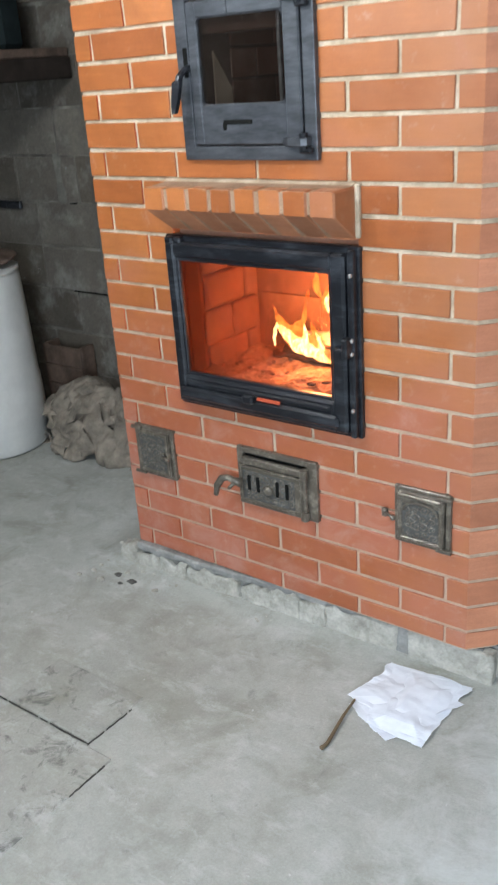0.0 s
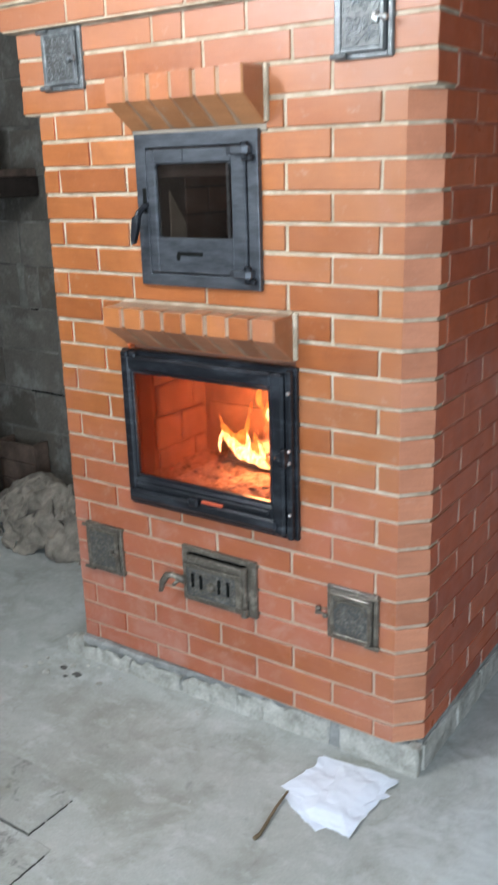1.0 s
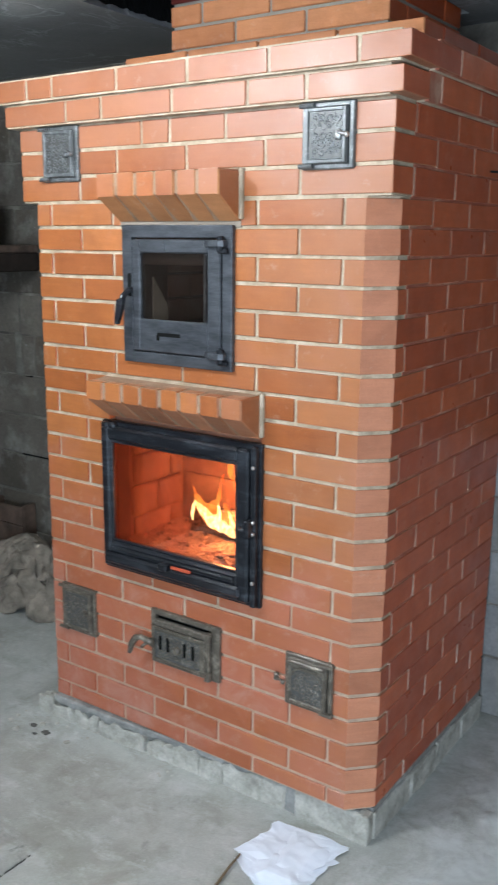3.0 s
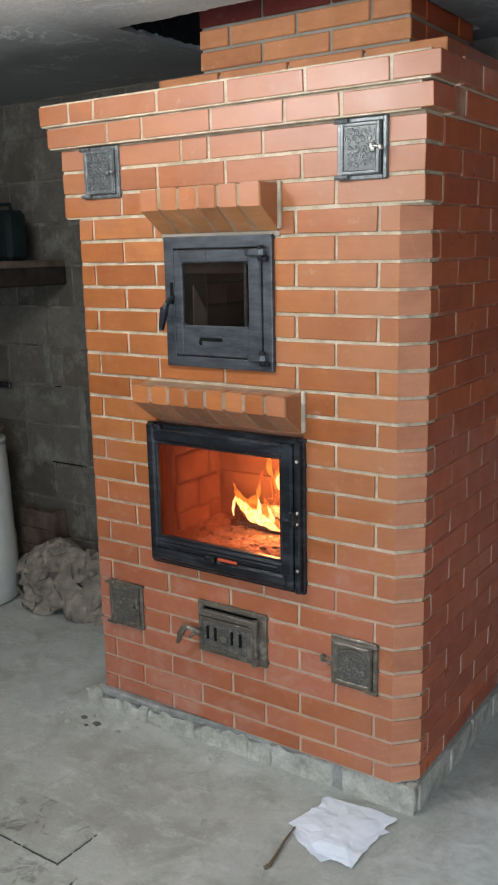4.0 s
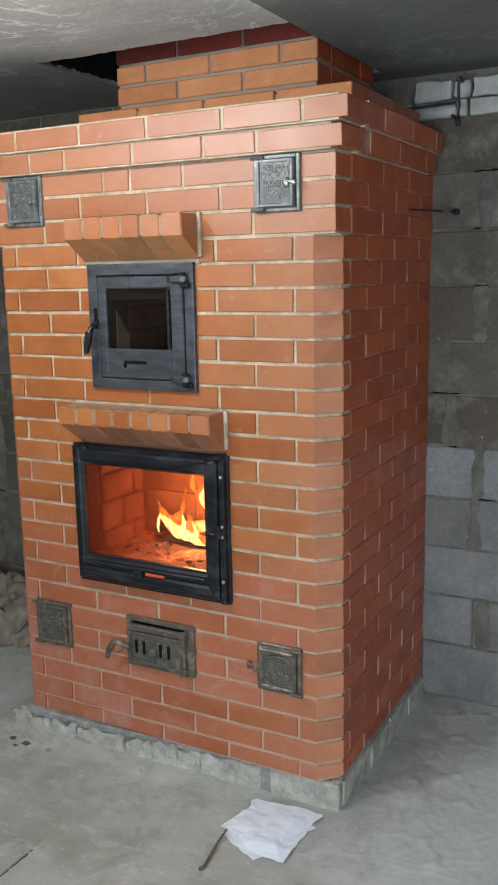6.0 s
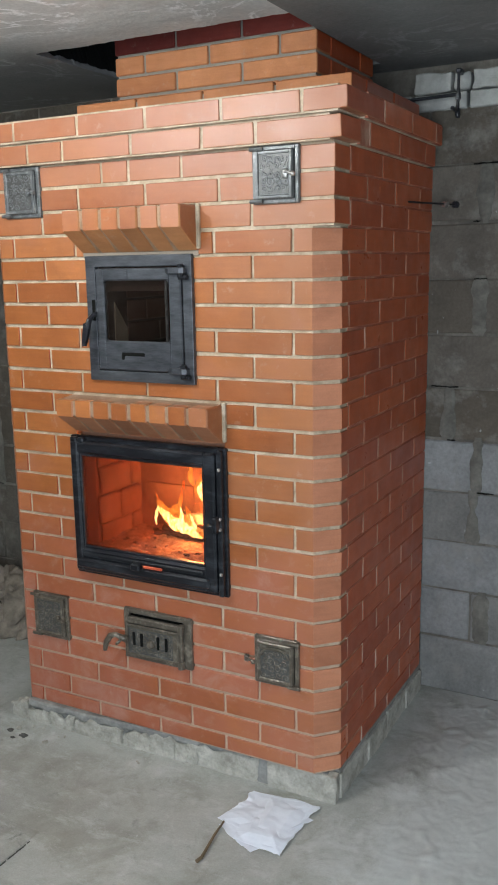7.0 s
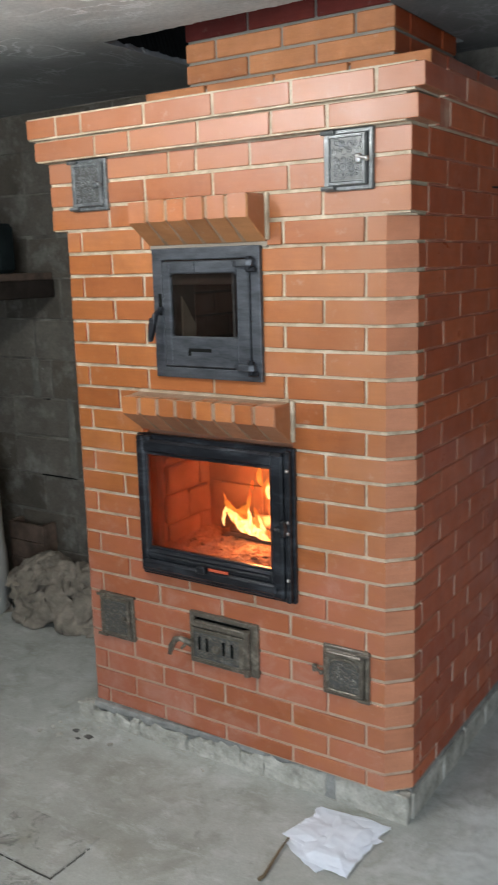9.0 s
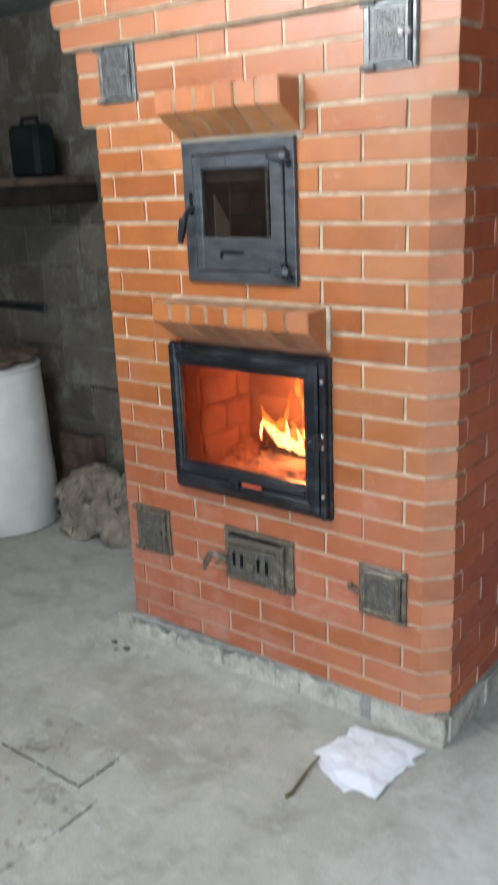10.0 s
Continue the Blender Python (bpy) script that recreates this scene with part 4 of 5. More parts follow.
def oven_door():
    bm = BM()
    bars = (-0.857, -0.819, -0.490, -0.456), (1.341, 1.374, 1.704, 1.740)
    grid = [[[bm.verts.new((x, y, z)) for z in bars[1]] for x in bars[0]] for y in (-0.014, 0.006)]
    for i in range(3):
        for j in range(3):
            if (i, j) == (1, 1):
                continue
            for g in grid:
                bm.faces.new((g[i][j], g[i + 1][j], g[i + 1][j + 1], g[i][j + 1]))
    f, b = grid
    for (i, j), (k, l) in [((i, j), (i + 1, j)) for j in (0, 3) for i in range(3)] + [((i, j), (i, j + 1)) for i in (0, 3) for j in range(3)] + [((1, 1), (2, 1)), ((1, 2), (2, 2)), ((1, 1), (1, 2)), ((2, 1), (2, 2))]:
        bm.faces.new((f[i][j], f[k][l], b[k][l], b[i][j]))
    door = part("oven_door", bm, GREY_IRON, stove, "grey brushed cast iron oven door with dark glass")
    soft = door.modifiers.new("edges", "BEVEL")
    soft.width, soft.segments = 0.003, 2
    part("gap", cbox(BM(), -0.825, -0.486, -0.002, 0.004, 1.368, 1.40), SOOT, door)
    bm = BM()
    frame_ring(bm, (-0.8155, -0.4935, 1.3775, 1.7005), (-0.785, -0.538, 1.472, 1.662), -0.019, -0.004, 0.004)
    cbox(bm, -0.693, -0.688, -0.0215, -0.016, 1.668, 1.698, 0.001)
    # rounded corners of the window
    for sx, x in ((1, -0.786), (-1, -0.537)):
        for sz, z in ((1, 1.471), (-1, 1.663)):
            pts = [(x, z)] + [(x + sx * 0.014 * (1 - math.sin(a)), z + sz * 0.014 * (1 - math.cos(a))) for a in [math.pi / 2 * k / 5 for k in range(6)]]
            f, g = ([bm.verts.new((u, y, w)) for u, w in pts] for y in (-0.0185, -0.006))
            bm.faces.new(f)
            bm.faces.new(g[::-1])
            for j in range(len(pts)):
                bm.faces.new((f[j], f[(j + 1) % len(pts)], g[(j + 1) % len(pts)], g[j]))
    part("leaf", bm, GREY_IRON, door)
    part("glass", cbox(BM(), -0.788, -0.535, -0.012, -0.008, 1.470, 1.664), OVEN_GLASS, door)
    part("gasket", cbox(BM(), -0.562, -0.553, -0.006, 0.004, 1.468, 1.666, 0.002), DOOR_IRON, door, "grey rope gasket")
    for z in (1.690, 1.384):
        hinge = part("hinge", prism(BM(), [(-0.548, -0.019), (-0.525, -0.034), (-0.486, -0.040), (-0.472, -0.034), (-0.472, -0.012), (-0.548, -0.012)], z - 0.010, z + 0.010, 0.003), GREY_IRON, door)
        part("pin", tube(BM(), [(-0.486, -0.028, z - 0.018), (-0.486, -0.028, z + 0.020)], 0.010, 10), BLACK_IRON, hinge)
        part("lug", cbox(BM(), -0.498, -0.466, -0.030, -0.012, z - 0.026, z - 0.012, 0.003), BLACK_IRON, hinge)
    bm = BM()
    cbox(bm, -0.836, -0.822, -0.0165, -0.012, 1.535, 1.602, 0.002)
    part("handle_slot", bm, SOOT, door)
    bm = BM()
    tube(bm, [(-0.822, -0.010, 1.558), (-0.824, -0.030, 1.552), (-0.827, -0.046, 1.538), (-0.829, -0.052, 1.522)], [0.007, 0.008, 0.009, 0.009], 8)
    # the grip is a flat tapering blade
    grip = [(-0.816, 1.534), (-0.842, 1.528), (-0.849, 1.470), (-0.847, 1.455), (-0.838, 1.456), (-0.826, 1.490)]
    f, g = ([bm.verts.new((u, y - 0.05 * (1.53 - w), w)) for u, w in grip] for y in (-0.058, -0.046))
    bm.faces.new(f)
    bm.faces.new(g[::-1])
    for j in range(len(grip)):
        bm.faces.new((f[j], f[(j + 1) % len(grip)], g[(j + 1) % len(grip)], g[j]))
    part("handle", bm, BLACK_IRON, door, "black lever handle hanging down")
    bm = BM()
    cbox(bm, -0.722, -0.634, -0.0205, -0.016, 1.424, 1.436, 0.003)
    cbox(bm, -0.724, -0.712, -0.0225, -0.016, 1.412, 1.430, 0.003)
    part("air_slot", bm, SOOT, door)


def scrolls(bm, x0, x1, z0, z1, y, seed):
    """Raised scrollwork on a small door: mirrored spirals of tendrils with small leaves between them."""
    rng = random.Random(seed)
    n = max(2, round((x1 - x0) / 0.023))
    rows = max(2, round((z1 - z0) / 0.021))
    w, h = (x1 - x0) / n, (z1 - z0) / rows

    def inside(x, z):
        return (min(max(x, x0), x1), y, min(max(z, z0), z1))

    for r in range(rows):
        for c in range(n):
            cx, cz = x0 + (c + 0.5) * w + rng.uniform(-0.004, 0.004), z0 + (r + 0.5) * h + rng.uniform(-0.004, 0.004)
            turn = 1 if c < n / 2 else -1
            a0, size, coils = rng.uniform(0, 6.28), rng.uniform(0.40, 0.68), rng.uniform(0.34, 0.60)
            pts = []
            for i in range(17):
                a = a0 + turn * i * coils
                q = size * (1 - i / 19)
                pts.append(inside(cx + q * w * math.cos(a), cz + q * h * math.sin(a)))
            tube(bm, pts, [0.0022 - 0.00006 * i for i in range(17)], 5)
            tube(bm, [inside(cx - 0.002, cz), inside(cx, cz + 0.001), inside(cx + 0.002, cz)], [0.0012, 0.0026, 0.0012], 6)
            for _ in range(3):
                a = rng.uniform(0, 6.28)
                bx, bz = cx + 0.62 * w * math.cos(a), cz + 0.62 * h * math.sin(a)
                tube(bm, [inside(bx, bz), inside(bx + 0.003 * math.sin(a), bz + 0.003 * math.cos(a)), inside(bx + 0.006 * math.sin(a), bz + 0.005 * math.cos(a))], [0.0008, 0.0020, 0.0006], 5)


def soot_door(o, mat, lbl, seed, hinge_left=True, knob=True, arched=False):
    x0, x1, z0, z1 = o
    door = part("soot_door", frame_ring(BM(), o, (x0 + 0.014, x1 - 0.014, z0 + 0.014, z1 - 0.014), -0.010, 0.01, 0.003), mat, stove, lbl)
    bm = BM()
    cbox(bm, x0 + 0.012, x1 - 0.016, -0.016, 0.0, z0 + 0.012, z1 - 0.012, 0.003)
    frame_ring(bm, (x0 + 0.014, x1 - 0.018, z0 + 0.014, z1 - 0.014), (x0 + 0.024, x1 - 0.028, z0 + 0.024, z1 - 0.024), -0.020, -0.012, 0.002)
    if arched:
        # an arched rib over the scrollwork and a smooth bar above it
        xm, w = (x0 + x1) / 2 - 0.002, (x1 - x0) / 2 - 0.030
        tube(bm, [(xm + w * math.cos(a), -0.019, z1 - 0.062 + 0.028 * math.sin(a)) for a in [math.pi * k / 12 for k in range(13)]], 0.0035, 6)
        cbox(bm, x0 + 0.016, x1 - 0.020, -0.026, -0.014, z1 - 0.026, z1 - 0.014, 0.003)
    part("leaf", bm, mat, door)
    part("panel", cbox(BM(), x0 + 0.026, x1 - 0.030, -0.0168, -0.012, z0 + 0.026, z1 - (0.043 if arched else 0.026)), DARK_GROUND, door, "dark ground behind the relief")
    bm = BM()
    scrolls(bm, x0 + 0.028, x1 - 0.032, z0 + 0.028, z1 - (0.045 if arched else 0.028), -0.0165, seed)
    tagged(part("scrollwork", bm, RELIEF_IRON if mat is DOOR_IRON else WARM_RELIEF, door, "raised floral scrollwork"), kind="stuff")
    hx = x0 + 0.004 if hinge_left else x1 - 0.026
    for z in (z0 + 0.008, z1 - 0.008):
        bm = BM()
        tube(bm, [(hx - 0.008, -0.016, z), (hx + 0.032, -0.016, z)], 0.006, 8)
        part("hinge", bm, mat, door)
    bm = BM()
    kx = x1 - 0.012 if hinge_left else x0 + 0.004
    cbox(bm, kx - 0.034, kx - 0.018, -0.026, -0.014, (z0 + z1) / 2 - 0.012, (z0 + z1) / 2 + 0.012, 0.003)
    tube(bm, [(kx - 0.024, -0.026, (z0 + z1) / 2 + 0.004), (kx + 0.002, -0.034, (z0 + z1) / 2 - 0.002)], 0.004, 8)
    bmesh.ops.create_uvsphere(bm, u_segments=8, v_segments=6, radius=0.0075, matrix=Matrix.Translation((kx + 0.004, -0.034, (z0 + z1) / 2 - 0.003)))
    part("latch", bm, STEEL if knob else (RELIEF_IRON if mat is DOOR_IRON else WARM_RELIEF), door, "", True)


def ash_door():
    x0, x1, z0, z1 = -0.772, -0.500, 0.378, 0.560
    door = part("ash_door", frame_ring(BM(), (x0, x1, z0, z1), (x0 + 0.022, x1 - 0.034, z0 + 0.020, z1 - 0.018), -0.012, 0.01, 0.003), RUSTY_IRON, stove,
                "smoked cast iron ash door with draught slots, ajar at the top")
    part("gap", cbox(BM(), x0 + 0.018, x1 - 0.030, 0.0, 0.008, z0 + 0.018, z1 - 0.012), SOOT, door)
    bm = BM()
    cbox(bm, x0 + 0.022, x1 - 0.044, -0.022, -0.004, z0 + 0.022, z1 - 0.052, 0.003)
    frame_ring(bm, (x0 + 0.018, x1 - 0.040, z0 + 0.020, z1 - 0.050), (x0 + 0.025, x1 - 0.047, z0 + 0.027, z1 - 0.057), -0.027, -0.018, 0.002)
    part("leaf", bm, RUSTY_IRON, door)
    part("top_strip", cbox(BM(), x0 + 0.024, x1 - 0.044, -0.024, -0.006, z1 - 0.049, z1 - 0.026, 0.004), WARM_RELIEF, door, "smooth worn top edge")
    part("panel", cbox(BM(), -0.746, -0.568, -0.0224, -0.016, 0.404, 0.494), DARK_GROUND, door, "dark ground behind the relief")
    bm = BM()
    scrolls(bm, -0.742, -0.572, 0.408, 0.490, -0.0222, 12)
    tagged(part("scrollwork", bm, WARM_RELIEF, door, "raised floral scrollwork"), kind="stuff")
    for x in (-0.728, -0.697, -0.630, -0.597):
        part("draught_slot", cbox(BM(), x, x + 0.0095, -0.0268, -0.015, 0.434, 0.480, 0.001), SOOT, door)
    bm = BM()
    tube(bm, [(-0.655, -0.022, 0.448), (-0.655, -0.030, 0.448), (-0.655, -0.036, 0.448)], [0.015, 0.014, 0.008], 12)
    part("draught_knob", bm, RUSTY_IRON, door)
    bm = BM()
    tube(bm, [(-0.534, -0.020, z0 + 0.012), (-0.534, -0.020, z1 - 0.020)], 0.007, 8)
    for z in (z0 + 0.02, z1 - 0.034):
        tube(bm, [(-0.534, -0.024, z - 0.013), (-0.534, -0.024, z + 0.013)], 0.012, 10)
    part("hinge", bm, RUSTY_IRON, door)
    bm = BM()
    tube(bm, [(-0.748, -0.028, 0.452), (-0.765, -0.036, 0.458), (-0.785, -0.044, 0.468), (-0.803, -0.050, 0.464), (-0.818, -0.054, 0.440), (-0.826, -0.055, 0.408)], [0.015, 0.011, 0.009, 0.011, 0.011, 0.007], 10)
    tube(bm, [(-0.772, -0.036, 0.448), (-0.786, -0.042, 0.432)], 0.006, 8)
    part("handle", bm, RUSTY_IRON, door, "curved iron hook handle", True)


firebox_door()
oven_door()
soot_door((-1.184, -1.031, 1.868, 2.030), DOOR_IRON, "small grey cast iron soot door with scrollwork", 1, True, False)
soot_door((-0.246, -0.099, 1.872, 2.031), DOOR_IRON, "small dark cast iron soot door with scrollwork", 2)
soot_door((-1.178, -1.020, 0.384, 0.551), RUSTY_IRON, "small smoked cast iron soot door with scrollwork", 3, True, False)
soot_door((-0.266, -0.111, 0.394, 0.556), RUSTY_IRON, "small smoked cast iron soot door with an arched leaf", 4, False, False, True)
ash_door()


# ---- inside the firebox and the oven ----
def firebox_inside():
    x0, x1, y1, z0, z1 = -0.941, -0.372, 0.36, 0.64, 1.125
    bm = BM()
    cbox(bm, x0 - 0.06, x0, 0.03, y1 + 0.1, z0 - 0.06, z1 + 0.06)
    cbox(bm, x1, x1 + 0.06, 0.03, y1 + 0.1, z0 - 0.06, z1 + 0.06)
    cbox(bm, x0, x1, y1 + 0.004, y1 + 0.1, z0 - 0.06, z1 + 0.06)
    cbox(bm, x0, x1, 0.03, y1, z0 - 0.06, z0)
    cbox(bm, x0, x1, 0.03, y1, z1, z1 + 0.06)
    part("chamber", bm, FIREBRICK, stove, "firebrick chamber")
    # dark strip stands in for shade on the front of the chamber wall
    part("lining", cbox(BM(), x0, x0 + 0.004, 0.031, 0.084, z0, z1), DARK_BRICK, stove, "dark strip put in for the shade behind the door")
    for r in range(4):
        z = z0 + 0.06 + r * 0.105
        cuts = [0.088, 0.215, 0.345] if r % 2 else [0.100, 0.285, 0.345]
        for a, b in zip(cuts, cuts[1:]):
            bm = cbox(BM(), x0, x0 + 0.017 + 0.004 * (r % 2), a, b - 0.004, z, z + 0.099, 0.007)
            bmesh.ops.subdivide_edges(bm, edges=bm.edges[:], cuts=3, use_grid_fill=True)
            for v in bm.verts:
                q = v.co * 34 + Vector((r * 5, 0, 0))
                v.co += Vector((noise.noise(q), noise.noise(q + Vector((0, 7, 0))), noise.noise(q + Vector((0, 0, 7))))) * 0.0045
            part("firebrick", bm, FIREBRICK, stove, "", True)
        for a, b in zip((-0.92, -0.70, -0.46), (-0.70, -0.46, -0.375)):
            a2, b2 = (a, b) if r % 2 else (a + 0.06, min(b + 0.06, -0.375))
            part("firebrick", cbox(BM(), a2, b2 - 0.006, y1 - 0.003, y1 + 0.01, z, z + 0.101, 0.002), FIREBRICK, stove)
    bm = BM()
    nx, ny = 64, 44
    g = []
    for j in range(ny + 1):
        row = []
        for i in range(nx + 1):
            x, y = x0 + 0.01 + (x1 - x0 - 0.02) * i / nx, 0.03 + (y1 - 0.03) * j / ny
            z = 0.742 + 0.02 * noise.noise((x * 14, y * 14, 2)) + 0.010 * noise.noise((x * 45, y * 45, 5)) + 0.007 * noise.noise((x * 110, y * 110, 8))
            row.append(bm.verts.new((x, y, z)))
        g.append(row)
    for j in range(ny):
        for i in range(nx):
            bm.faces.new((g[j][i], g[j][i + 1], g[j + 1][i + 1], g[j + 1][i]))
    part("ash_bed", bm, ASH, stove, "bed of ash and embers")
    rng = random.Random(5)
    for name, mat, count in (("charcoal", CHAR, 46), ("ember", EMBER, 6)):
        bm = BM()
        for _ in range(count):
            c = Vector((rng.uniform(-0.90, -0.42), rng.uniform(0.06, 0.32), 0.750))
            made = bmesh.ops.create_icosphere(bm, subdivisions=1, radius=rng.uniform(0.003, 0.008))["verts"]
            turn = Matrix.Rotation(rng.uniform(0, 3.1), 3, "Z")
            for v in made:
                v.co = c + turn @ Vector((v.co.x * 2.0, v.co.y, v.co.z * 0.8))
        tagged(part(name, bm, mat, stove, "glowing ember crumbs" if name == "ember" else "black charcoal lumps"), kind="stuff")
    logs = (((-0.80, 0.24, 0.752), (-0.44, 0.25, 0.755), 0.012), ((-0.77, 0.27, 0.760), (-0.46, 0.22, 0.775), 0.024), ((-0.70, 0.28, 0.800), (-0.47, 0.25, 0.835), 0.026))
    for i, (p, q, r) in enumerate(logs):
        bm = BM()
        pts = [tuple(Vector(p).lerp(Vector(q), t / 8) + Vector((0, 0, 0.005 * noise.noise((t, i, 0))))) for t in range(9)]
        tube(bm, pts, [r * rng.uniform(0.85, 1.1) for _ in pts], 9)
        part("log", bm, HALF_BURNT if i == 2 else CHAR, stove, "charred burning log")
    # each flame: depth, then x, z, half width along its line
    cores = [(0.20, ((-0.757, 0.862, 0.003), (-0.742, 0.852, 0.010), (-0.715, 0.830, 0.019), (-0.682, 0.808, 0.023), (-0.645, 0.797, 0.020), (-0.610, 0.783, 0.014), (-0.575, 0.770, 0.003))),
             (0.19, ((-0.758, 0.800, 0.002), (-0.761, 0.825, 0.005), (-0.754, 0.850, 0.006), (-0.748, 0.872, 0.002))),
             (0.19, ((-0.668, 0.795, 0.006), (-0.655, 0.818, 0.013), (-0.650, 0.845, 0.008), (-0.656, 0.880, 0.001))),
             (0.21, ((-0.622, 0.780, 0.005), (-0.612, 0.800, 0.011), (-0.620, 0.828, 0.005), (-0.630, 0.850, 0.001))),
             (0.22, ((-0.562, 0.880, 0.004), (-0.574, 0.905, 0.016), (-0.582, 0.935, 0.026), (-0.570, 0.960, 0.020), (-0.566, 0.985, 0.006)))]
    outers = [(0.20, ((-0.700, 0.800, 0.010), (-0.722, 0.832, 0.018), (-0.734, 0.860, 0.018), (-0.750, 0.885, 0.010), (-0.757, 0.900, 0.004), (-0.766, 0.918, 0.001))),
              (0.21, ((-0.712, 0.835, 0.006), (-0.690, 0.862, 0.011), (-0.670, 0.880, 0.009), (-0.662, 0.905, 0.006), (-0.660, 0.940, 0.001))),
              (0.22, ((-0.640, 0.800, 0.020), (-0.634, 0.830, 0.018), (-0.645, 0.855, 0.008), (-0.652, 0.872, 0.001))),
              (0.21, ((-0.764, 0.858, 0.004), (-0.742, 0.856, 0.018), (-0.700, 0.832, 0.030), (-0.650, 0.806, 0.030), (-0.600, 0.788, 0.020), (-0.565, 0.768, 0.004))),
              (0.23, ((-0.556, 0.860, 0.004), (-0.572, 0.900, 0.024), (-0.588, 0.935, 0.032), (-0.572, 0.972, 0.026), (-0.560, 1.010, 0.010), (-0.534, 1.040, 0.001))),
              (0.22, ((-0.612, 0.945, 0.002), (-0.625, 0.965, 0.011), (-0.630, 0.990, 0.013), (-0.624, 1.005, 0.006), (-0.634, 1.030, 0.001))),
              (0.22, ((-0.655, 0.935, 0.001), (-0.660, 0.950, 0.006), (-0.655, 0.968, 0.001))),
              (0.22, ((-0.590, 0.830, 0.001), (-0.588, 0.865, 0.003), (-0.592, 0.895, 0.001)))]
    for mat, bodies in ((FLAME_CORE, cores), (FLAME, outers)):
        for i, (y, knots) in enumerate(bodies):
            bm = BM()
            line = []
            for (xa, za, wa), (xb, zb, wb) in zip(knots, knots[1:]):
                for u in range(5):
                    q = u / 5
                    s = q * q * (3 - 2 * q)
                    line.append((xa + (xb - xa) * q, za + (zb - za) * q, wa + (wb - wa) * s))
            line.append(knots[-1])
            loops = []
            for u, (x, z, w) in enumerate(line):
                x0_, z0_, _ = line[max(u - 1, 0)]
                x1_, z1_, _ = line[min(u + 1, len(line) - 1)]
                l = max(math.hypot(x1_ - x0_, z1_ - z0_), 1e-6)
                nx_, nz_ = -(z1_ - z0_) / l, (x1_ - x0_) / l
                side = 0.35 * w * noise.noise((x * 70, z * 70, i))
                w = w * (1 + 0.45 * noise.noise((x * 55, z * 55, i + 9)))
                loops.append([bm.verts.new((x + nx_ * (w * math.cos(a) + side), y + 0.55 * w * math.sin(a), z + nz_ * (w * math.cos(a) + side))) for a in [2 * math.pi * k / 10 for k in range(10)]])
            for l0, l1 in zip(loops, loops[1:]):
                for k in range(10):
                    bm.faces.new((l0[k], l0[(k + 1) % 10], l1[(k + 1) % 10], l1[k]))
            part("flame", bm, mat, stove, "bright yellow flame", True)


def oven_inside():
    x0, x1, y1, z0, z1 = -0.798, -0.48, 0.40, 1.44, 1.70
    bm = BM()
    cbox(bm, x0 - 0.03, x0, 0.02, y1, z0 - 0.04, z1 + 0.04)
    cbox(bm, x1, x1 + 0.03, 0.02, y1, z0 - 0.04, z1 + 0.04)
    cbox(bm, x0, x1, y1, y1 + 0.04, z0 - 0.04, z1 + 0.04)
    cbox(bm, x0, x1, 0.02, y1, z0 - 0.04, z0)
    cbox(bm, x0, x1, 0.02, y1, z1, z1 + 0.04)
    # lamplight on the left wall painted as a pale patch with slanted top
    bm_patch = BM()
    prism(bm_patch, [(0.05, z0), (0.118, z0), (0.118, 1.502), (0.052, 1.590)], x0, x0 + 0.0045)
    bmesh.ops.transform(bm_patch, matrix=Matrix(((0, 0, 1, 0), (1, 0, 0, 0), (0, 1, 0, 0), (0, 0, 0, 1))), verts=bm_patch.verts)
    part("lit_patch", bm_patch, LIT_PATCH, stove, "pale patch painted as lamplight on the oven wall")
    # block added behind the glass to keep light off the oven's upper part
    part("lintel", cbox(BM(), x0, x1, 0.012, 0.055, 1.628, z1, 0.002), DARK_BRICK, stove, "dark block added to shade the top of the oven")
    part("oven_chamber", bm, DARK_BRICK, stove, "dark brick oven chamber")
    for r in range(4):
        z = z0 + 0.012 + r * 0.075
        cuts = (0.122, 0.235, y1 - 0.004) if r % 2 else (0.122, 0.315, y1 - 0.004)
        for a, b in zip(cuts, cuts[1:]):
            part("oven_brick", cbox(BM(), x0, x0 + 0.004, a, b - 0.006, z, z + 0.067, 0.002), SMOKED, stove)
        for a, b in ((x0 + 0.012, -0.66), (-0.654, x1 - 0.004)):
            part("oven_brick", cbox(BM(), a, b, y1 - 0.004, y1 + 0.01, z, z + 0.067, 0.002), DARK_BRICK, stove)


firebox_inside()
oven_inside()


# ---- things on the floor ----
def left_side():
    """The far side of the stove, which nobody passes."""
    bm = BM()
    for k in range(23):
        z0, z1 = bed(k) + JOINT / 2, bed(k + 1) - JOINT / 2
        ys = ([0.255, 0.515, 0.775] if k % 2 == 0 else [0.1175, 0.385, 0.645]) + [D]
        for a, b in zip(ys, ys[1:]):
            cbox(bm, -W, -W + 0.1, a + 0.005, b - 0.005, z0, z1, 0.0025)
    tagged(part("side_bricks", bm, BRICK, stove), kind="stuff")


left_side()


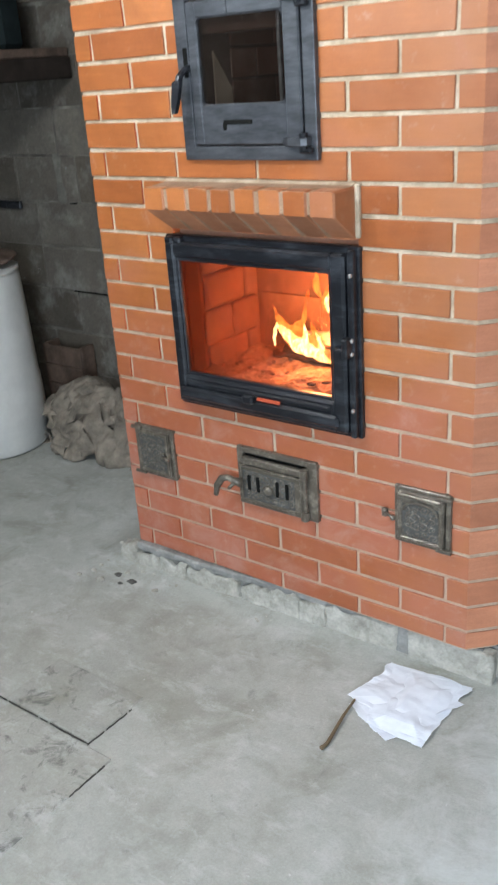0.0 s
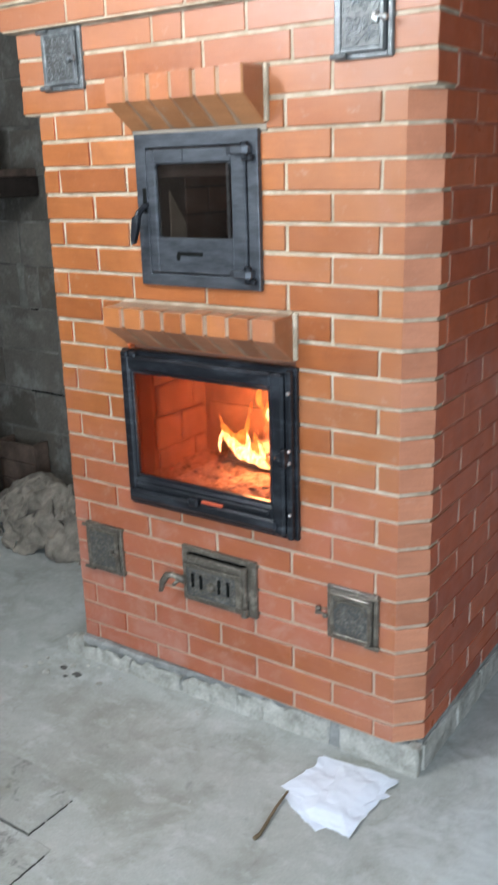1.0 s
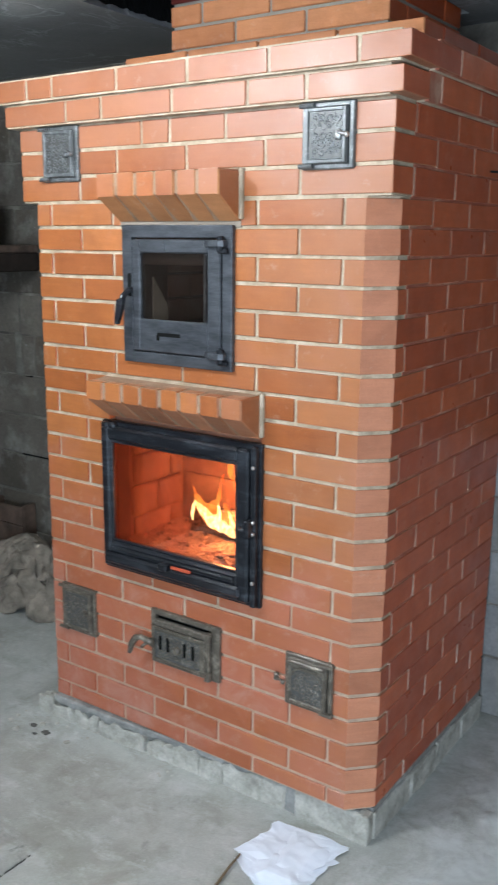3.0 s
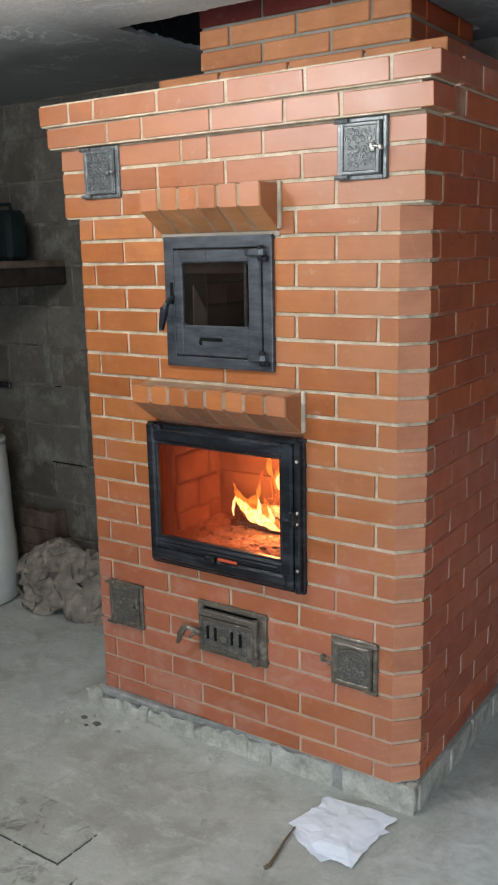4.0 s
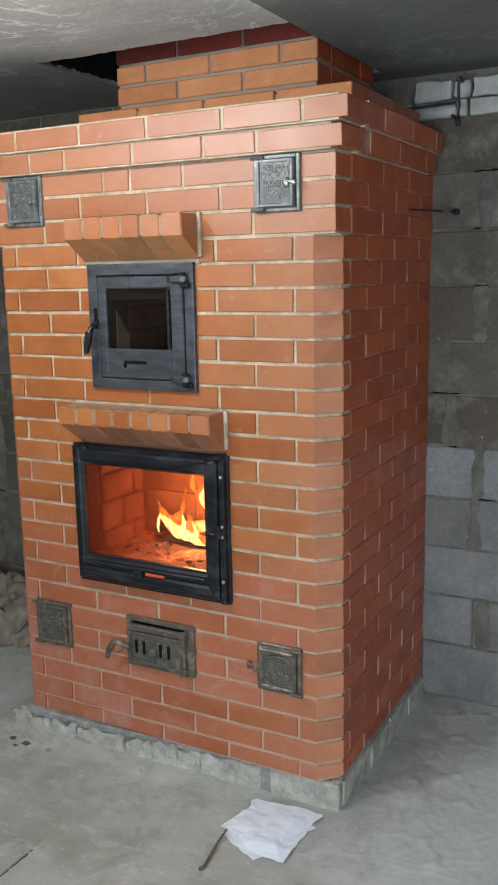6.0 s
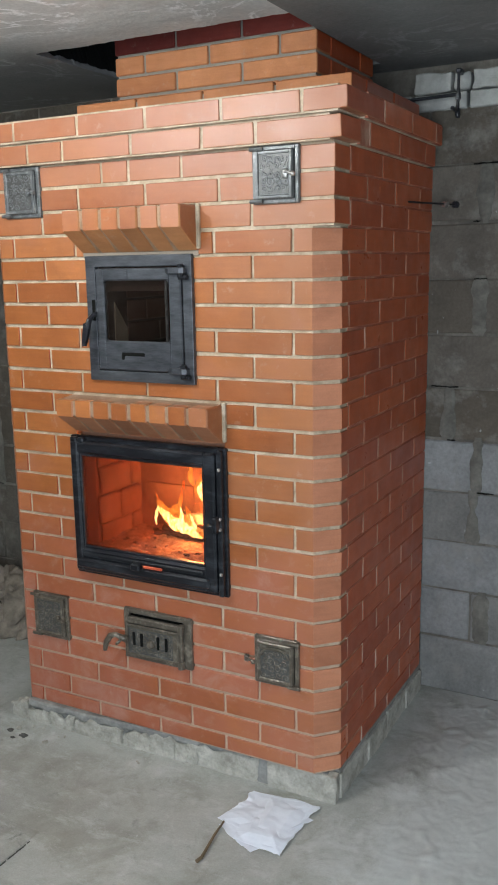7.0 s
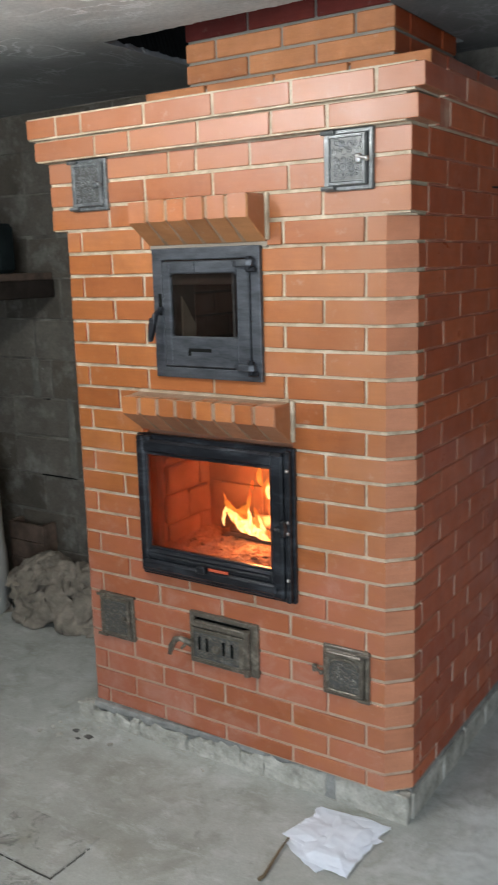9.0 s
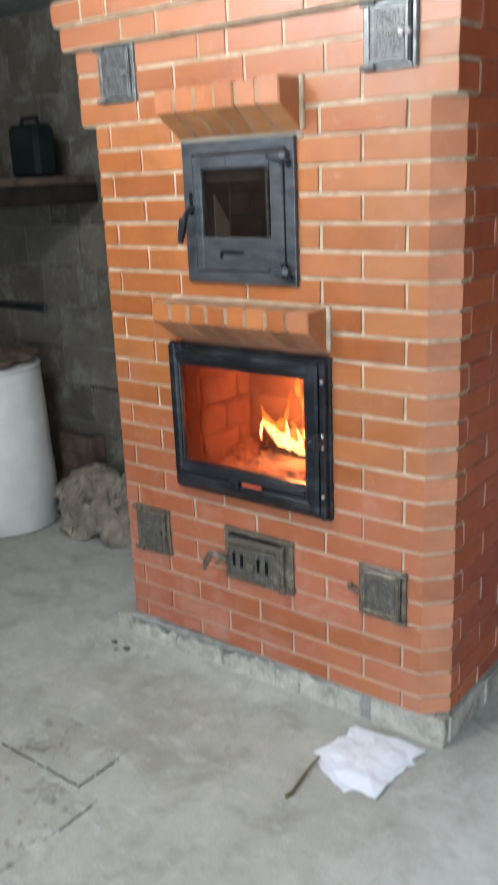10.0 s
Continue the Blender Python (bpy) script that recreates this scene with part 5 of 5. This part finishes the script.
def drum():
    b = empty("drum", "tall dirty white plastic drum standing on the concrete floor", "drum")
    bm = BM()
    n = 48
    prof = [(0.240, 0.0), (0.256, 0.015), (0.256, 0.2), (0.254, 0.30), (0.249, 0.33), (0.243, 0.6), (0.236, 0.76), (0.230, 0.805), (0.20, 0.81)]
    loops = [[bm.verts.new(((r + 0.003 * noise.noise((4 * math.cos(6.28318 * k / n), 4 * math.sin(6.28318 * k / n), z * 5))) * math.cos(6.28318 * k / n),
                            r * math.sin(6.28318 * k / n), z)) for k in range(n)] for r, z in prof]
    for l0, l1 in zip(loops, loops[1:]):
        for k in range(n):
            bm.faces.new((l0[k], l0[(k + 1) % n], l1[(k + 1) % n], l1[k]))
    bm.faces.new(loops[-1])
    bm.faces.new(loops[0][::-1])
    part("body", bm, WHITE_PLASTIC, b, "", True)
    bm = BM()
    for r, z0, z1 in ((0.237, 0.792, 0.806),):
        ring = [[bm.verts.new((q * math.cos(6.28318 * k / n), q * math.sin(6.28318 * k / n), z)) for k in range(n)] for q, z in ((r - 0.02, z0), (r, z0), (r, z1), (r - 0.02, z1))]
        for l0, l1 in zip(ring, ring[1:] + ring[:1]):
            for k in range(n):
                bm.faces.new((l0[k], l0[(k + 1) % n], l1[(k + 1) % n], l1[k]))
    part("rim", bm, WHITE_PLASTIC, b, "", True)
    b.location = (-2.615, 0.47, FLOOR)


drum()


def lump(bm, centre, size, turn, seed, fold=0.35):
    """A limp, folded lump of stiff cloth."""
    made = bmesh.ops.create_icosphere(bm, subdivisions=4, radius=1.0)["verts"]
    rot = Euler([radians(a) for a in turn]).to_matrix()
    off = Vector((seed * 3.1, seed * 1.7, seed * 0.9))
    for v in made:
        p = v.co.copy()
        q = p + off
        pleat = 1 - 2 * abs(noise.noise(Vector((q.x * 1.9 + 0.5 * noise.noise(q * 1.5), q.y * 1.9, q.z * 0.6))))
        d = 0.85 + fold * noise.noise(q * 1.1) + 0.28 * pleat + 0.05 * noise.noise(q * 4.5)
        w = rot @ Vector((p.x * size[0] * d, p.y * size[1] * d, p.z * size[2] * d))
        v.co = Vector(centre) + w
        v.co.z = max(v.co.z, FLOOR + 0.001)
    return bm


def rag_pile():
    pile = empty("rag_pile", "heap of stiff dirty grey-beige rags dumped by the wall", "rags")
    rng = random.Random(21)
    cx, cy, rx, ry, rz = -2.10, 0.70, 0.37, 0.20, 0.27
    # dark core stands in for the shade in the gaps between rags
    part("heart", lump(BM(), (cx, cy, 0.10), (rx * 0.8, ry * 0.6, rz * 0.5), (0, 0, 0), 3, 0.3), DARK_RAG, pile, "dark core put in for the shade between the rags", True)
    n = 26
    for i in range(24):
        a = rng.uniform(-0.15, math.pi + 0.15)
        up = rng.uniform(0.02, 1.0) ** 0.8 * 1.45
        d = Vector((math.cos(a) * math.cos(up), -abs(math.sin(a)) * math.cos(up), math.sin(up)))
        spot = Vector((cx + rx * d.x, cy + ry * d.y, FLOOR + 0.012 + rz * d.z * rng.uniform(0.85, 1.0)))
        face = Vector((d.x / rx, d.y / ry, d.z / rz)).normalized()
        turn = face.to_track_quat("Z", "Y").to_matrix() @ Matrix.Rotation(rng.uniform(0, 6.283), 3, "Z")
        sx, sy = rng.uniform(0.08, 0.15), rng.uniform(0.05, 0.10)
        bm = BM()
        g = []
        for j in range(n + 1):
            row = []
            for k in range(n + 1):
                u, v = 2 * k / n - 1, 2 * j / n - 1
                edge = 1 + 0.35 * noise.noise((u * 1.8, v * 1.8, i * 3.3))
                ridge = 1 - 2.2 * abs(noise.noise((u * 1.15 + 0.25 * noise.noise((u * 1.5, v * 1.5, i)), v * 0.25, i * 1.9)))
                small = 1 - 2.2 * abs(noise.noise((u * 2.6, v * 0.8 + u * 0.5, i * 4.7)))
                h = 0.042 * ridge + 0.012 * small - 0.050 * u * u - 0.012 * v * v
                p = spot + turn @ Vector((u * sx * edge, v * sy * edge, h - 0.012))
                p.z -= 0.03 * max(0, abs(u) + abs(v) - 1.2)
                p.z = max(p.z, FLOOR + 0.004 + 0.003 * noise.noise((u * 5, v * 5, i)))
                p.y = min(p.y, WALL_Y - 0.02)
                row.append(bm.verts.new(p))
            g.append(row)
        for j in range(n):
            for k in range(n):
                bm.faces.new((g[j][k], g[j][k + 1], g[j + 1][k + 1], g[j + 1][k]))
        ob = part("rag", bm, RAG, pile, "", True)
        thick = ob.modifiers.new("thickness", "SOLIDIFY")
        thick.thickness = 0.003


rag_pile()


def crate():
    c = empty("wooden_crate", "small brown wooden crate behind the rag heap", "crate")
    x0, x1, y0, y1, z1 = -2.60, -2.345, 0.82, 0.912, 0.395
    for i in range(4):
        z = FLOOR + i * (z1 - FLOOR) / 4
        part("board", cbox(BM(), x0, x1, y0, y0 + 0.015, z, z + (z1 - FLOOR) / 4 - 0.004, 0.002), RUST_WOOD, c)
    for x in (x0, x1 - 0.02):
        part("end", cbox(BM(), x, x + 0.02, y0 + 0.016, y1, FLOOR, z1, 0.002), RUST_WOOD, c)


crate()


def shelf():
    s = empty("wall_shelf", "thick dark wooden shelf board fixed to the block wall", "shelf")
    part("board", cbox(BM(), -3.3, -2.235, 0.34, WALL_Y - 0.012, 1.550, 1.634, 0.006), DARK_WOOD, s)
    part("top_board", cbox(BM(), -3.3, -2.245, 0.335, WALL_Y - 0.012, 1.6345, 1.668, 0.004), RUST_WOOD, s)


shelf()


def jerrycan():
    c = empty("jerrycan", "dark green metal jerrycan standing on the shelf", "canister")
    part("body", cbox(BM(), -2.50, -2.300, 0.63, 0.75, 1.669, 1.898, 0.02), DARK_CAN, c)
    part("handle", tube(BM(), [(-2.46, 0.69, 1.894), (-2.45, 0.69, 1.925), (-2.35, 0.69, 1.925), (-2.34, 0.69, 1.894)], 0.009), DARK_CAN, c)


jerrycan()


def sack_on_drum():
    s = empty("folded_sack", "crumpled brown sack lying on the drum", "sack")
    for i, (x, y, z, a) in enumerate(((-2.60, 0.42, 0.850, 0.19), (-2.58, 0.50, 0.868, 0.17), (-2.64, 0.46, 0.890, 0.14))):
        bm = lump(BM(), (x, y, z), (a, a * 0.8, 0.022), (4, 3 * i, 30 * i), 40 + i, 0.25)
        part("fold", bm, RUST_WOOD, s, "", True)


sack_on_drum()


def wall_bar():
    p = empty("wall_bar", "flat dark iron bar fixed to the block wall", "bar")
    part("bar", cbox(BM(), -3.40, -2.69, WALL_Y - 0.030, WALL_Y - 0.012, 1.008, 1.042, 0.004), BLACK_IRON, p)
    for x in (-3.2, -2.78):
        part("bolt", tube(BM(), [(x, WALL_Y - 0.036, 1.025), (x, WALL_Y + 0.002, 1.025)], 0.008, 8), BLACK_IRON, p)


wall_bar()


def paper_stack():
    """A few thin sheets folded over one another: a long strip with a torn end, a wide sheet across it and a narrow one beneath."""
    st = empty("crumpled_paper", "crumpled white sheets of paper on the floor by the footing", "paper")
    rng = random.Random(17)
    n = 30
    lx, ly = 0.11, 0.11
    # the four corners of each sheet on the floor, and its lift
    sheets = ((((-0.275, -0.245), (-0.132, -0.306), (-0.028, -0.085), (-0.215, -0.050)), 0.002), (((-0.262, -0.150), (-0.060, -0.160), (-0.032, -0.012), (-0.270, -0.030)), 0.005),
              (((-0.300, -0.208), (-0.060, -0.262), (-0.050, -0.060), (-0.262, -0.090)), 0.009), (((-0.205, -0.276), (-0.048, -0.286), (-0.046, -0.100), (-0.255, -0.150)), 0.012),
              (((-0.190, -0.255), (-0.052, -0.270), (-0.062, -0.020), (-0.200, -0.040)), 0.015))
    for s, (spots, lift) in enumerate(sheets):
        bm = BM()
        c00, c10, c11, c01 = (Vector((x, y, 0)) for x, y in spots)
        folds = [(rng.uniform(0, 3.14), rng.uniform(-0.07, 0.07), rng.uniform(0.04, 0.16)) for _ in range(6)]
        g = []
        for j in range(n + 1):
            row = []
            for i in range(n + 1):
                u, v = 2 * i / n - 1, 2 * j / n - 1
                # torn, wavy ends
                f = u * 0.5 * (1 + 0.07 * noise.noise((v * 2.3, s * 4.0, 1)) + 0.04 * noise.noise((v * 7, s * 4.0, 3))) + 0.5
                h = v * 0.5 * (1 + 0.06 * noise.noise((u * 1.9, s * 6.0, 5)) + 0.04 * noise.noise((u * 6, s * 6.0, 7)) * abs(v)) + 0.5
                p = c00.lerp(c10, f).lerp(c01.lerp(c11, f), h)
                far = max(abs(u), abs(v))
                q = Vector((p.x * 13 + s * 5, p.y * 13, 0))
                rise = 0.0
                for a, off, slope in folds:
                    d = u * lx * math.cos(a) + v * ly * math.sin(a) - off
                    rise += slope * (0.045 - min(abs(d), 0.045))
                rise = rise * 0.42 + 0.004 * noise.noise(q) + 0.0015 * noise.noise(q * 3.1)
                curl = 0.012 * max(0, far - 0.80) / 0.20 * max(0, noise.noise((u * 1.4 + s * 3, v * 1.4, 2)))
                p.y = min(p.y, -0.006)
                p.z = FLOOR + 0.002 + bank(p.x, p.y) + max(0.001 * s, lift * (1 - 0.85 * max(0, far - 0.45) / 0.55) + rise * (0.4 + 0.15 * s) + curl)
                row.append(bm.verts.new(p))
            g.append(row)
        for j in range(n):
            for i in range(n):
                bm.faces.new((g[j][i], g[j][i + 1], g[j + 1][i + 1], g[j + 1][i]))
        ob = part("sheet", bm, PAPER, st)
        mod = ob.modifiers.new("thickness", "SOLIDIFY")
        mod.thickness = 0.0006


paper_stack()
tw = part("twig", tube(BM(), [(-0.268, -0.225, FLOOR + 0.012), (-0.264, -0.29, FLOOR + 0.008), (-0.254, -0.35, FLOOR + 0.007), (-0.247, -0.395, FLOOR + 0.006), (-0.251, -0.415, FLOOR + 0.006)], [0.003, 0.004, 0.0045, 0.005, 0.006], 7), TWIG)
tagged(tw, "dry brown twig lying on the floor by the paper", "twig")


def floor_slabs():
    specs = ((-1.085, -0.757, -0.710, -0.508), (-1.10, -0.665, -1.06, -0.719))
    for i, (x0, x1, y0, y1) in enumerate(specs):
        bm = cbox(BM(), x0, x1, y0, y1, FLOOR - 0.03, FLOOR + 0.0044, 0.003)
        part("concrete_slab", bm, SLAB_PATCH, floor, "patched concrete slab with dark stains")
    # open joints with crumbling lips
    for i, (p, q, w) in enumerate((((-1.1, -0.715), (-0.752, -0.714), 0.0012), ((-0.754, -0.716), (-0.750, -0.560), 0.0008), ((-0.664, -0.86), (-0.664, -0.745), 0.0010))):
        bm = BM()
        n = 36
        for u in range(n):
            t = (u + 0.5) / n
            k = 0.7 + 0.9 * noise.noise((t * 14, i * 5.1, 0.4))
            if k < 0.25:
                continue
            x, y = p[0] + (q[0] - p[0]) * t, p[1] + (q[1] - p[1]) * t
            j = 0.0018 * noise.noise((t * 9, i * 3.3, 2.0))
            half = math.hypot(q[0] - p[0], q[1] - p[1]) / n / 2 + 0.0006
            if i == 0:
                cbox(bm, x - half, x + half, y + j - w * k, y + j + w * k, FLOOR - 0.02, FLOOR + 0.0050)
            else:
                cbox(bm, x + j - w * k, x + j + w * k, y - half, y + half, FLOOR - 0.02, FLOOR + 0.0050)
        part("joint", bm, DIRT, floor, "open dark joint")


floor_slabs()


def rubble():
    bm = BM()
    rng = random.Random(8)
    for i in range(30):
        x, y = rng.uniform(-1.36, -0.02), -0.035 - abs(rng.gauss(0, 0.035))
        if i % 2 == 0:
            x = rng.gauss(-1.27, 0.07)
            y = rng.uniform(-0.16, 0.06)
        if x > -0.33 and y < -0.03:
            continue
        s = 0.002 + 0.012 * rng.random() ** 3
        made = bmesh.ops.create_icosphere(bm, subdivisions=1, radius=s)["verts"]
        for v in made:
            v.co = Vector((x, y, FLOOR + bank(x, y) + s * 0.3)) + Vector((v.co.x * 1.3, v.co.y, v.co.z * 0.7)) * (1 + 0.5 * noise.noise(v.co * 300 + Vector((i, 0, 0))))
    tagged(part("rubble", bm, PLINTH), "crumbs of mortar and concrete along the footing", "rubble", kind="stuff")


rubble()


def pebble(x, y, r, seed):
    """A dark stone lying loose on the floor."""
    bm = BM()
    for v in bmesh.ops.create_icosphere(bm, subdivisions=3, radius=r)["verts"]:
        k = 1 + 0.45 * noise.noise(v.co / r * 1.3 + Vector((seed * 5, 0, 0)))
        v.co = Vector((x + v.co.x * k * 1.5, y + v.co.y * k, FLOOR + bank(x, y) + max(-0.002, v.co.z * 0.55 * k)))
    tagged(part("stone", bm, DIRT), "small dark stone lying on the concrete floor", "stone", "stones on the floor")


for n, (x, y, r) in enumerate(((-1.252, -0.098, 0.009), (-1.183, -0.105, 0.011), (-1.215, -0.128, 0.006))):
    pebble(x, y, r, n)


def clamp():
    c = empty("bar_clamp", "dark steel bar clamp hooked over the wall top", "clamp")
    part("bar", tube(BM(), [(-0.16, 0.86, 2.262), (0.105, 0.86, 2.268)], 0.006, 8), BLACK_IRON, c)
    bm = BM()
    cbox(bm, 0.101, 0.110, 0.855, 0.867, 2.20, 2.35, 0.003)
    cbox(bm, 0.097, 0.117, 0.850, 0.895, 2.335, 2.352, 0.004)
    cbox(bm, 0.098, 0.113, 0.852, 0.870, 2.25, 2.275, 0.003)
    cbox(bm, 0.098, 0.113, 0.852, 0.870, 2.19, 2.225, 0.004)
    part("jaw", bm, BLACK_IRON, c)
    part("screw", tube(BM(), [(0.103, 0.85, 2.215), (0.103, 0.80, 2.215)], 0.007, 8), BLACK_IRON, c)


clamp()


def pin():
    p = empty("anchor_rod", "thin dark steel anchor rod between stove and wall", "rod")
    part("rod", tube(BM(), [(-0.003, 0.63, 1.903), (0.098, 0.918, 1.902)], 0.0032, 8), BLACK_IRON, p)
    part("knob", tube(BM(), [(0.092, 0.900, 1.902), (0.0975, 0.914, 1.902)], 0.012, 10), BLACK_IRON, p)
    part("nut", tube(BM(), [(0.07, 0.84, 1.902), (0.077, 0.86, 1.902)], 0.011, 6), STEEL, p)


pin()


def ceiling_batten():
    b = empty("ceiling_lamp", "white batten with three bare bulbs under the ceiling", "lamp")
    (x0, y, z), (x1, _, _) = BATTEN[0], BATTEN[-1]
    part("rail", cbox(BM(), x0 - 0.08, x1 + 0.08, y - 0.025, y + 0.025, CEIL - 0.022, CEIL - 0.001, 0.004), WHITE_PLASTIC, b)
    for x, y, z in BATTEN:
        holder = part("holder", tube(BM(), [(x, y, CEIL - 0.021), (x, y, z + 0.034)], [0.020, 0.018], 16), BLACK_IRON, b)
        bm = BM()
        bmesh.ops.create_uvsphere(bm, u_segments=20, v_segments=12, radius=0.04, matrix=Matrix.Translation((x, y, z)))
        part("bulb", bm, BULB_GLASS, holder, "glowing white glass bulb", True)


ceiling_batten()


def wall_blocks():
    for k in range(1, 13):
        z0, z1 = 0.043 + 0.2 * (k - 1) if k > 1 else 0.016, 0.037 + 0.2 * k
        if k == 12:
            z1 = CEIL - 0.004
        off = {5: 0.20, 6: 0.09}.get(k, -0.01 if k % 2 else 0.19)
        n = int((EAST - WEST) / 0.4) + 2
        for i in range(n):
            a = off - 0.4 * 10 + 0.4 * i + 0.0035
            b = a + 0.393
            a, b = max(a, WEST), min(b, EAST)
            if b - a < 0.05 or (k == 12 and b > -0.3):
                continue
            l = round(b - a, 3)
            # daylight on the low wall right of the stove, painted as paler blocks
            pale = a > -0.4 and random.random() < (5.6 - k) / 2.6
            piece("block", ("w", l, k, pale), lambda bm: cbox(bm, 0, l, -0.006, 0.1, 0, z1 - z0, 0.005), LIT_BLOCK if pale else BLOCK, wall_north,
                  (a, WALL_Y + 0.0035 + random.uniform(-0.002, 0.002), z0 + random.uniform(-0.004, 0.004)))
    # the top course by the flue is of white aerated blocks, cut to fit
    for a, b, z0, z1 in ((-0.29, -0.075, 2.245, 2.285), (-0.065, 0.125, 2.228, 2.284), (0.135, 0.50, 2.228, 2.284), (0.51, 0.9, 2.228, 2.284),
                         (-0.065, 0.07, 2.290, 2.355), (0.08, 0.132, 2.290, 2.35), (0.145, 0.45, 2.290, 2.352), (0.46, 0.9, 2.290, 2.36)):
        bm = cbox(BM(), a, b, WALL_Y - 0.02, WALL_Y + 0.1, z0, z1, 0.004)
        bmesh.ops.subdivide_edges(bm, edges=bm.edges[:], cuts=6, use_grid_fill=True)
        for v in bm.verts:
            q = v.co * 26 + Vector((a * 31, 0, 0))
            v.co += Vector((noise.noise(q), noise.noise(q + Vector((0, 5, 0))), noise.noise(q + Vector((0, 0, 9))))) * (0.008 if z1 > 2.3 else 0.003)
        part("white_block", bm, AERATED, wall_north, "pale aerated concrete block")


wall_blocks()


def wall_mortar():
    """Mortar pressed out of the upright joints and wiped flat, open holes in the beds, and lime splashes."""
    rng = random.Random(31)
    spots = [(0.20, 1.845, 2.035), (0.19, 1.445, 1.64), (0.088, 1.05, 1.24), (0.20, 0.845, 1.045), (0.235, 0.25, 0.44), (0.19, 0.65, 0.84), (-2.19, 0.62, 1.04), (-2.0, 1.05, 1.23), (-1.80, 0.86, 1.03), (-2.42, 1.05, 1.24), (-1.58, 1.24, 1.44)]
    for n, (x, z0, z1) in enumerate(spots):
        bm = BM()
        nu, nv = 8, 18
        g = []
        for j in range(nv + 1):
            row = []
            for i in range(nu + 1):
                u, v = i / nu, j / nv
                z = z0 - 0.012 + (z1 - z0 + 0.024) * v
                half = 0.024 + 0.016 * noise.noise((n * 3.1, z * 9, 0)) + 0.008 * noise.noise((n * 3.1, z * 41, 4))
                px = x + 0.010 * noise.noise((n, z * 7, 8)) + half * (2 * u - 1) * (1 if 0.06 < v < 0.94 else 0.75)
                rise = (0.004 + 0.003 * noise.noise((px * 40, z * 40, n))) * min(1, 6 * u * (1 - u)) * min(1, 14 * v * (1 - v)) + 0.0005
                row.append(bm.verts.new((px, WALL_Y - 0.005 - rise, z)))
            g.append(row)
        for j in range(nv):
            for i in range(nu):
                bm.faces.new((g[j][i], g[j][i + 1], g[j + 1][i + 1], g[j + 1][i]))
        part("mortar_smear", bm, WIPED, wall_north, "", True)
    for x, z, w in ((0.205, 2.040, 0.05), (0.17, 1.842, 0.012), (0.19, 1.640, 0.022), (0.19, 1.625, 0.006), (0.09, 1.243, 0.03), (0.04, 1.243, 0.02), (0.235, 0.845, 0.03), (0.10, 1.040, 0.014), (-2.3, 0.64, 0.12), (-2.02, 0.64, 0.06), (-2.35, 1.04, 0.02)):
        bm = BM()
        for i in range(5):
            u = x + w * (i - 2) / 2.5
            cbox(bm, u - w * 0.24, u + w * 0.2, WALL_Y - 0.0105, WALL_Y, z - 0.0015 + rng.uniform(-0.0015, 0.001), z + 0.0015 + rng.uniform(-0.001, 0.0015))
        part("hole", bm, SOOT, wall_north, "open hole in the joint")
    bm = BM()
    for _ in range(11):
        x, z = (rng.uniform(0.0, 0.30), rng.uniform(0.35, 1.75)) if rng.random() < 0.75 else (rng.uniform(-2.4, -1.4), rng.uniform(0.7, 1.5))
        r = 0.0015 + 0.0035 * rng.random() ** 2
        made = bmesh.ops.create_icosphere(bm, subdivisions=1, radius=r)["verts"]
        tall = rng.uniform(0.8, 2.4)
        for v in made:
            v.co = Vector((x + v.co.x, WALL_Y - 0.0045 + v.co.y * 0.3, z + v.co.z * tall))
    tagged(part("lime_splash", bm, AERATED, wall_north, "white lime splashes"), kind="stuff")


wall_mortar()
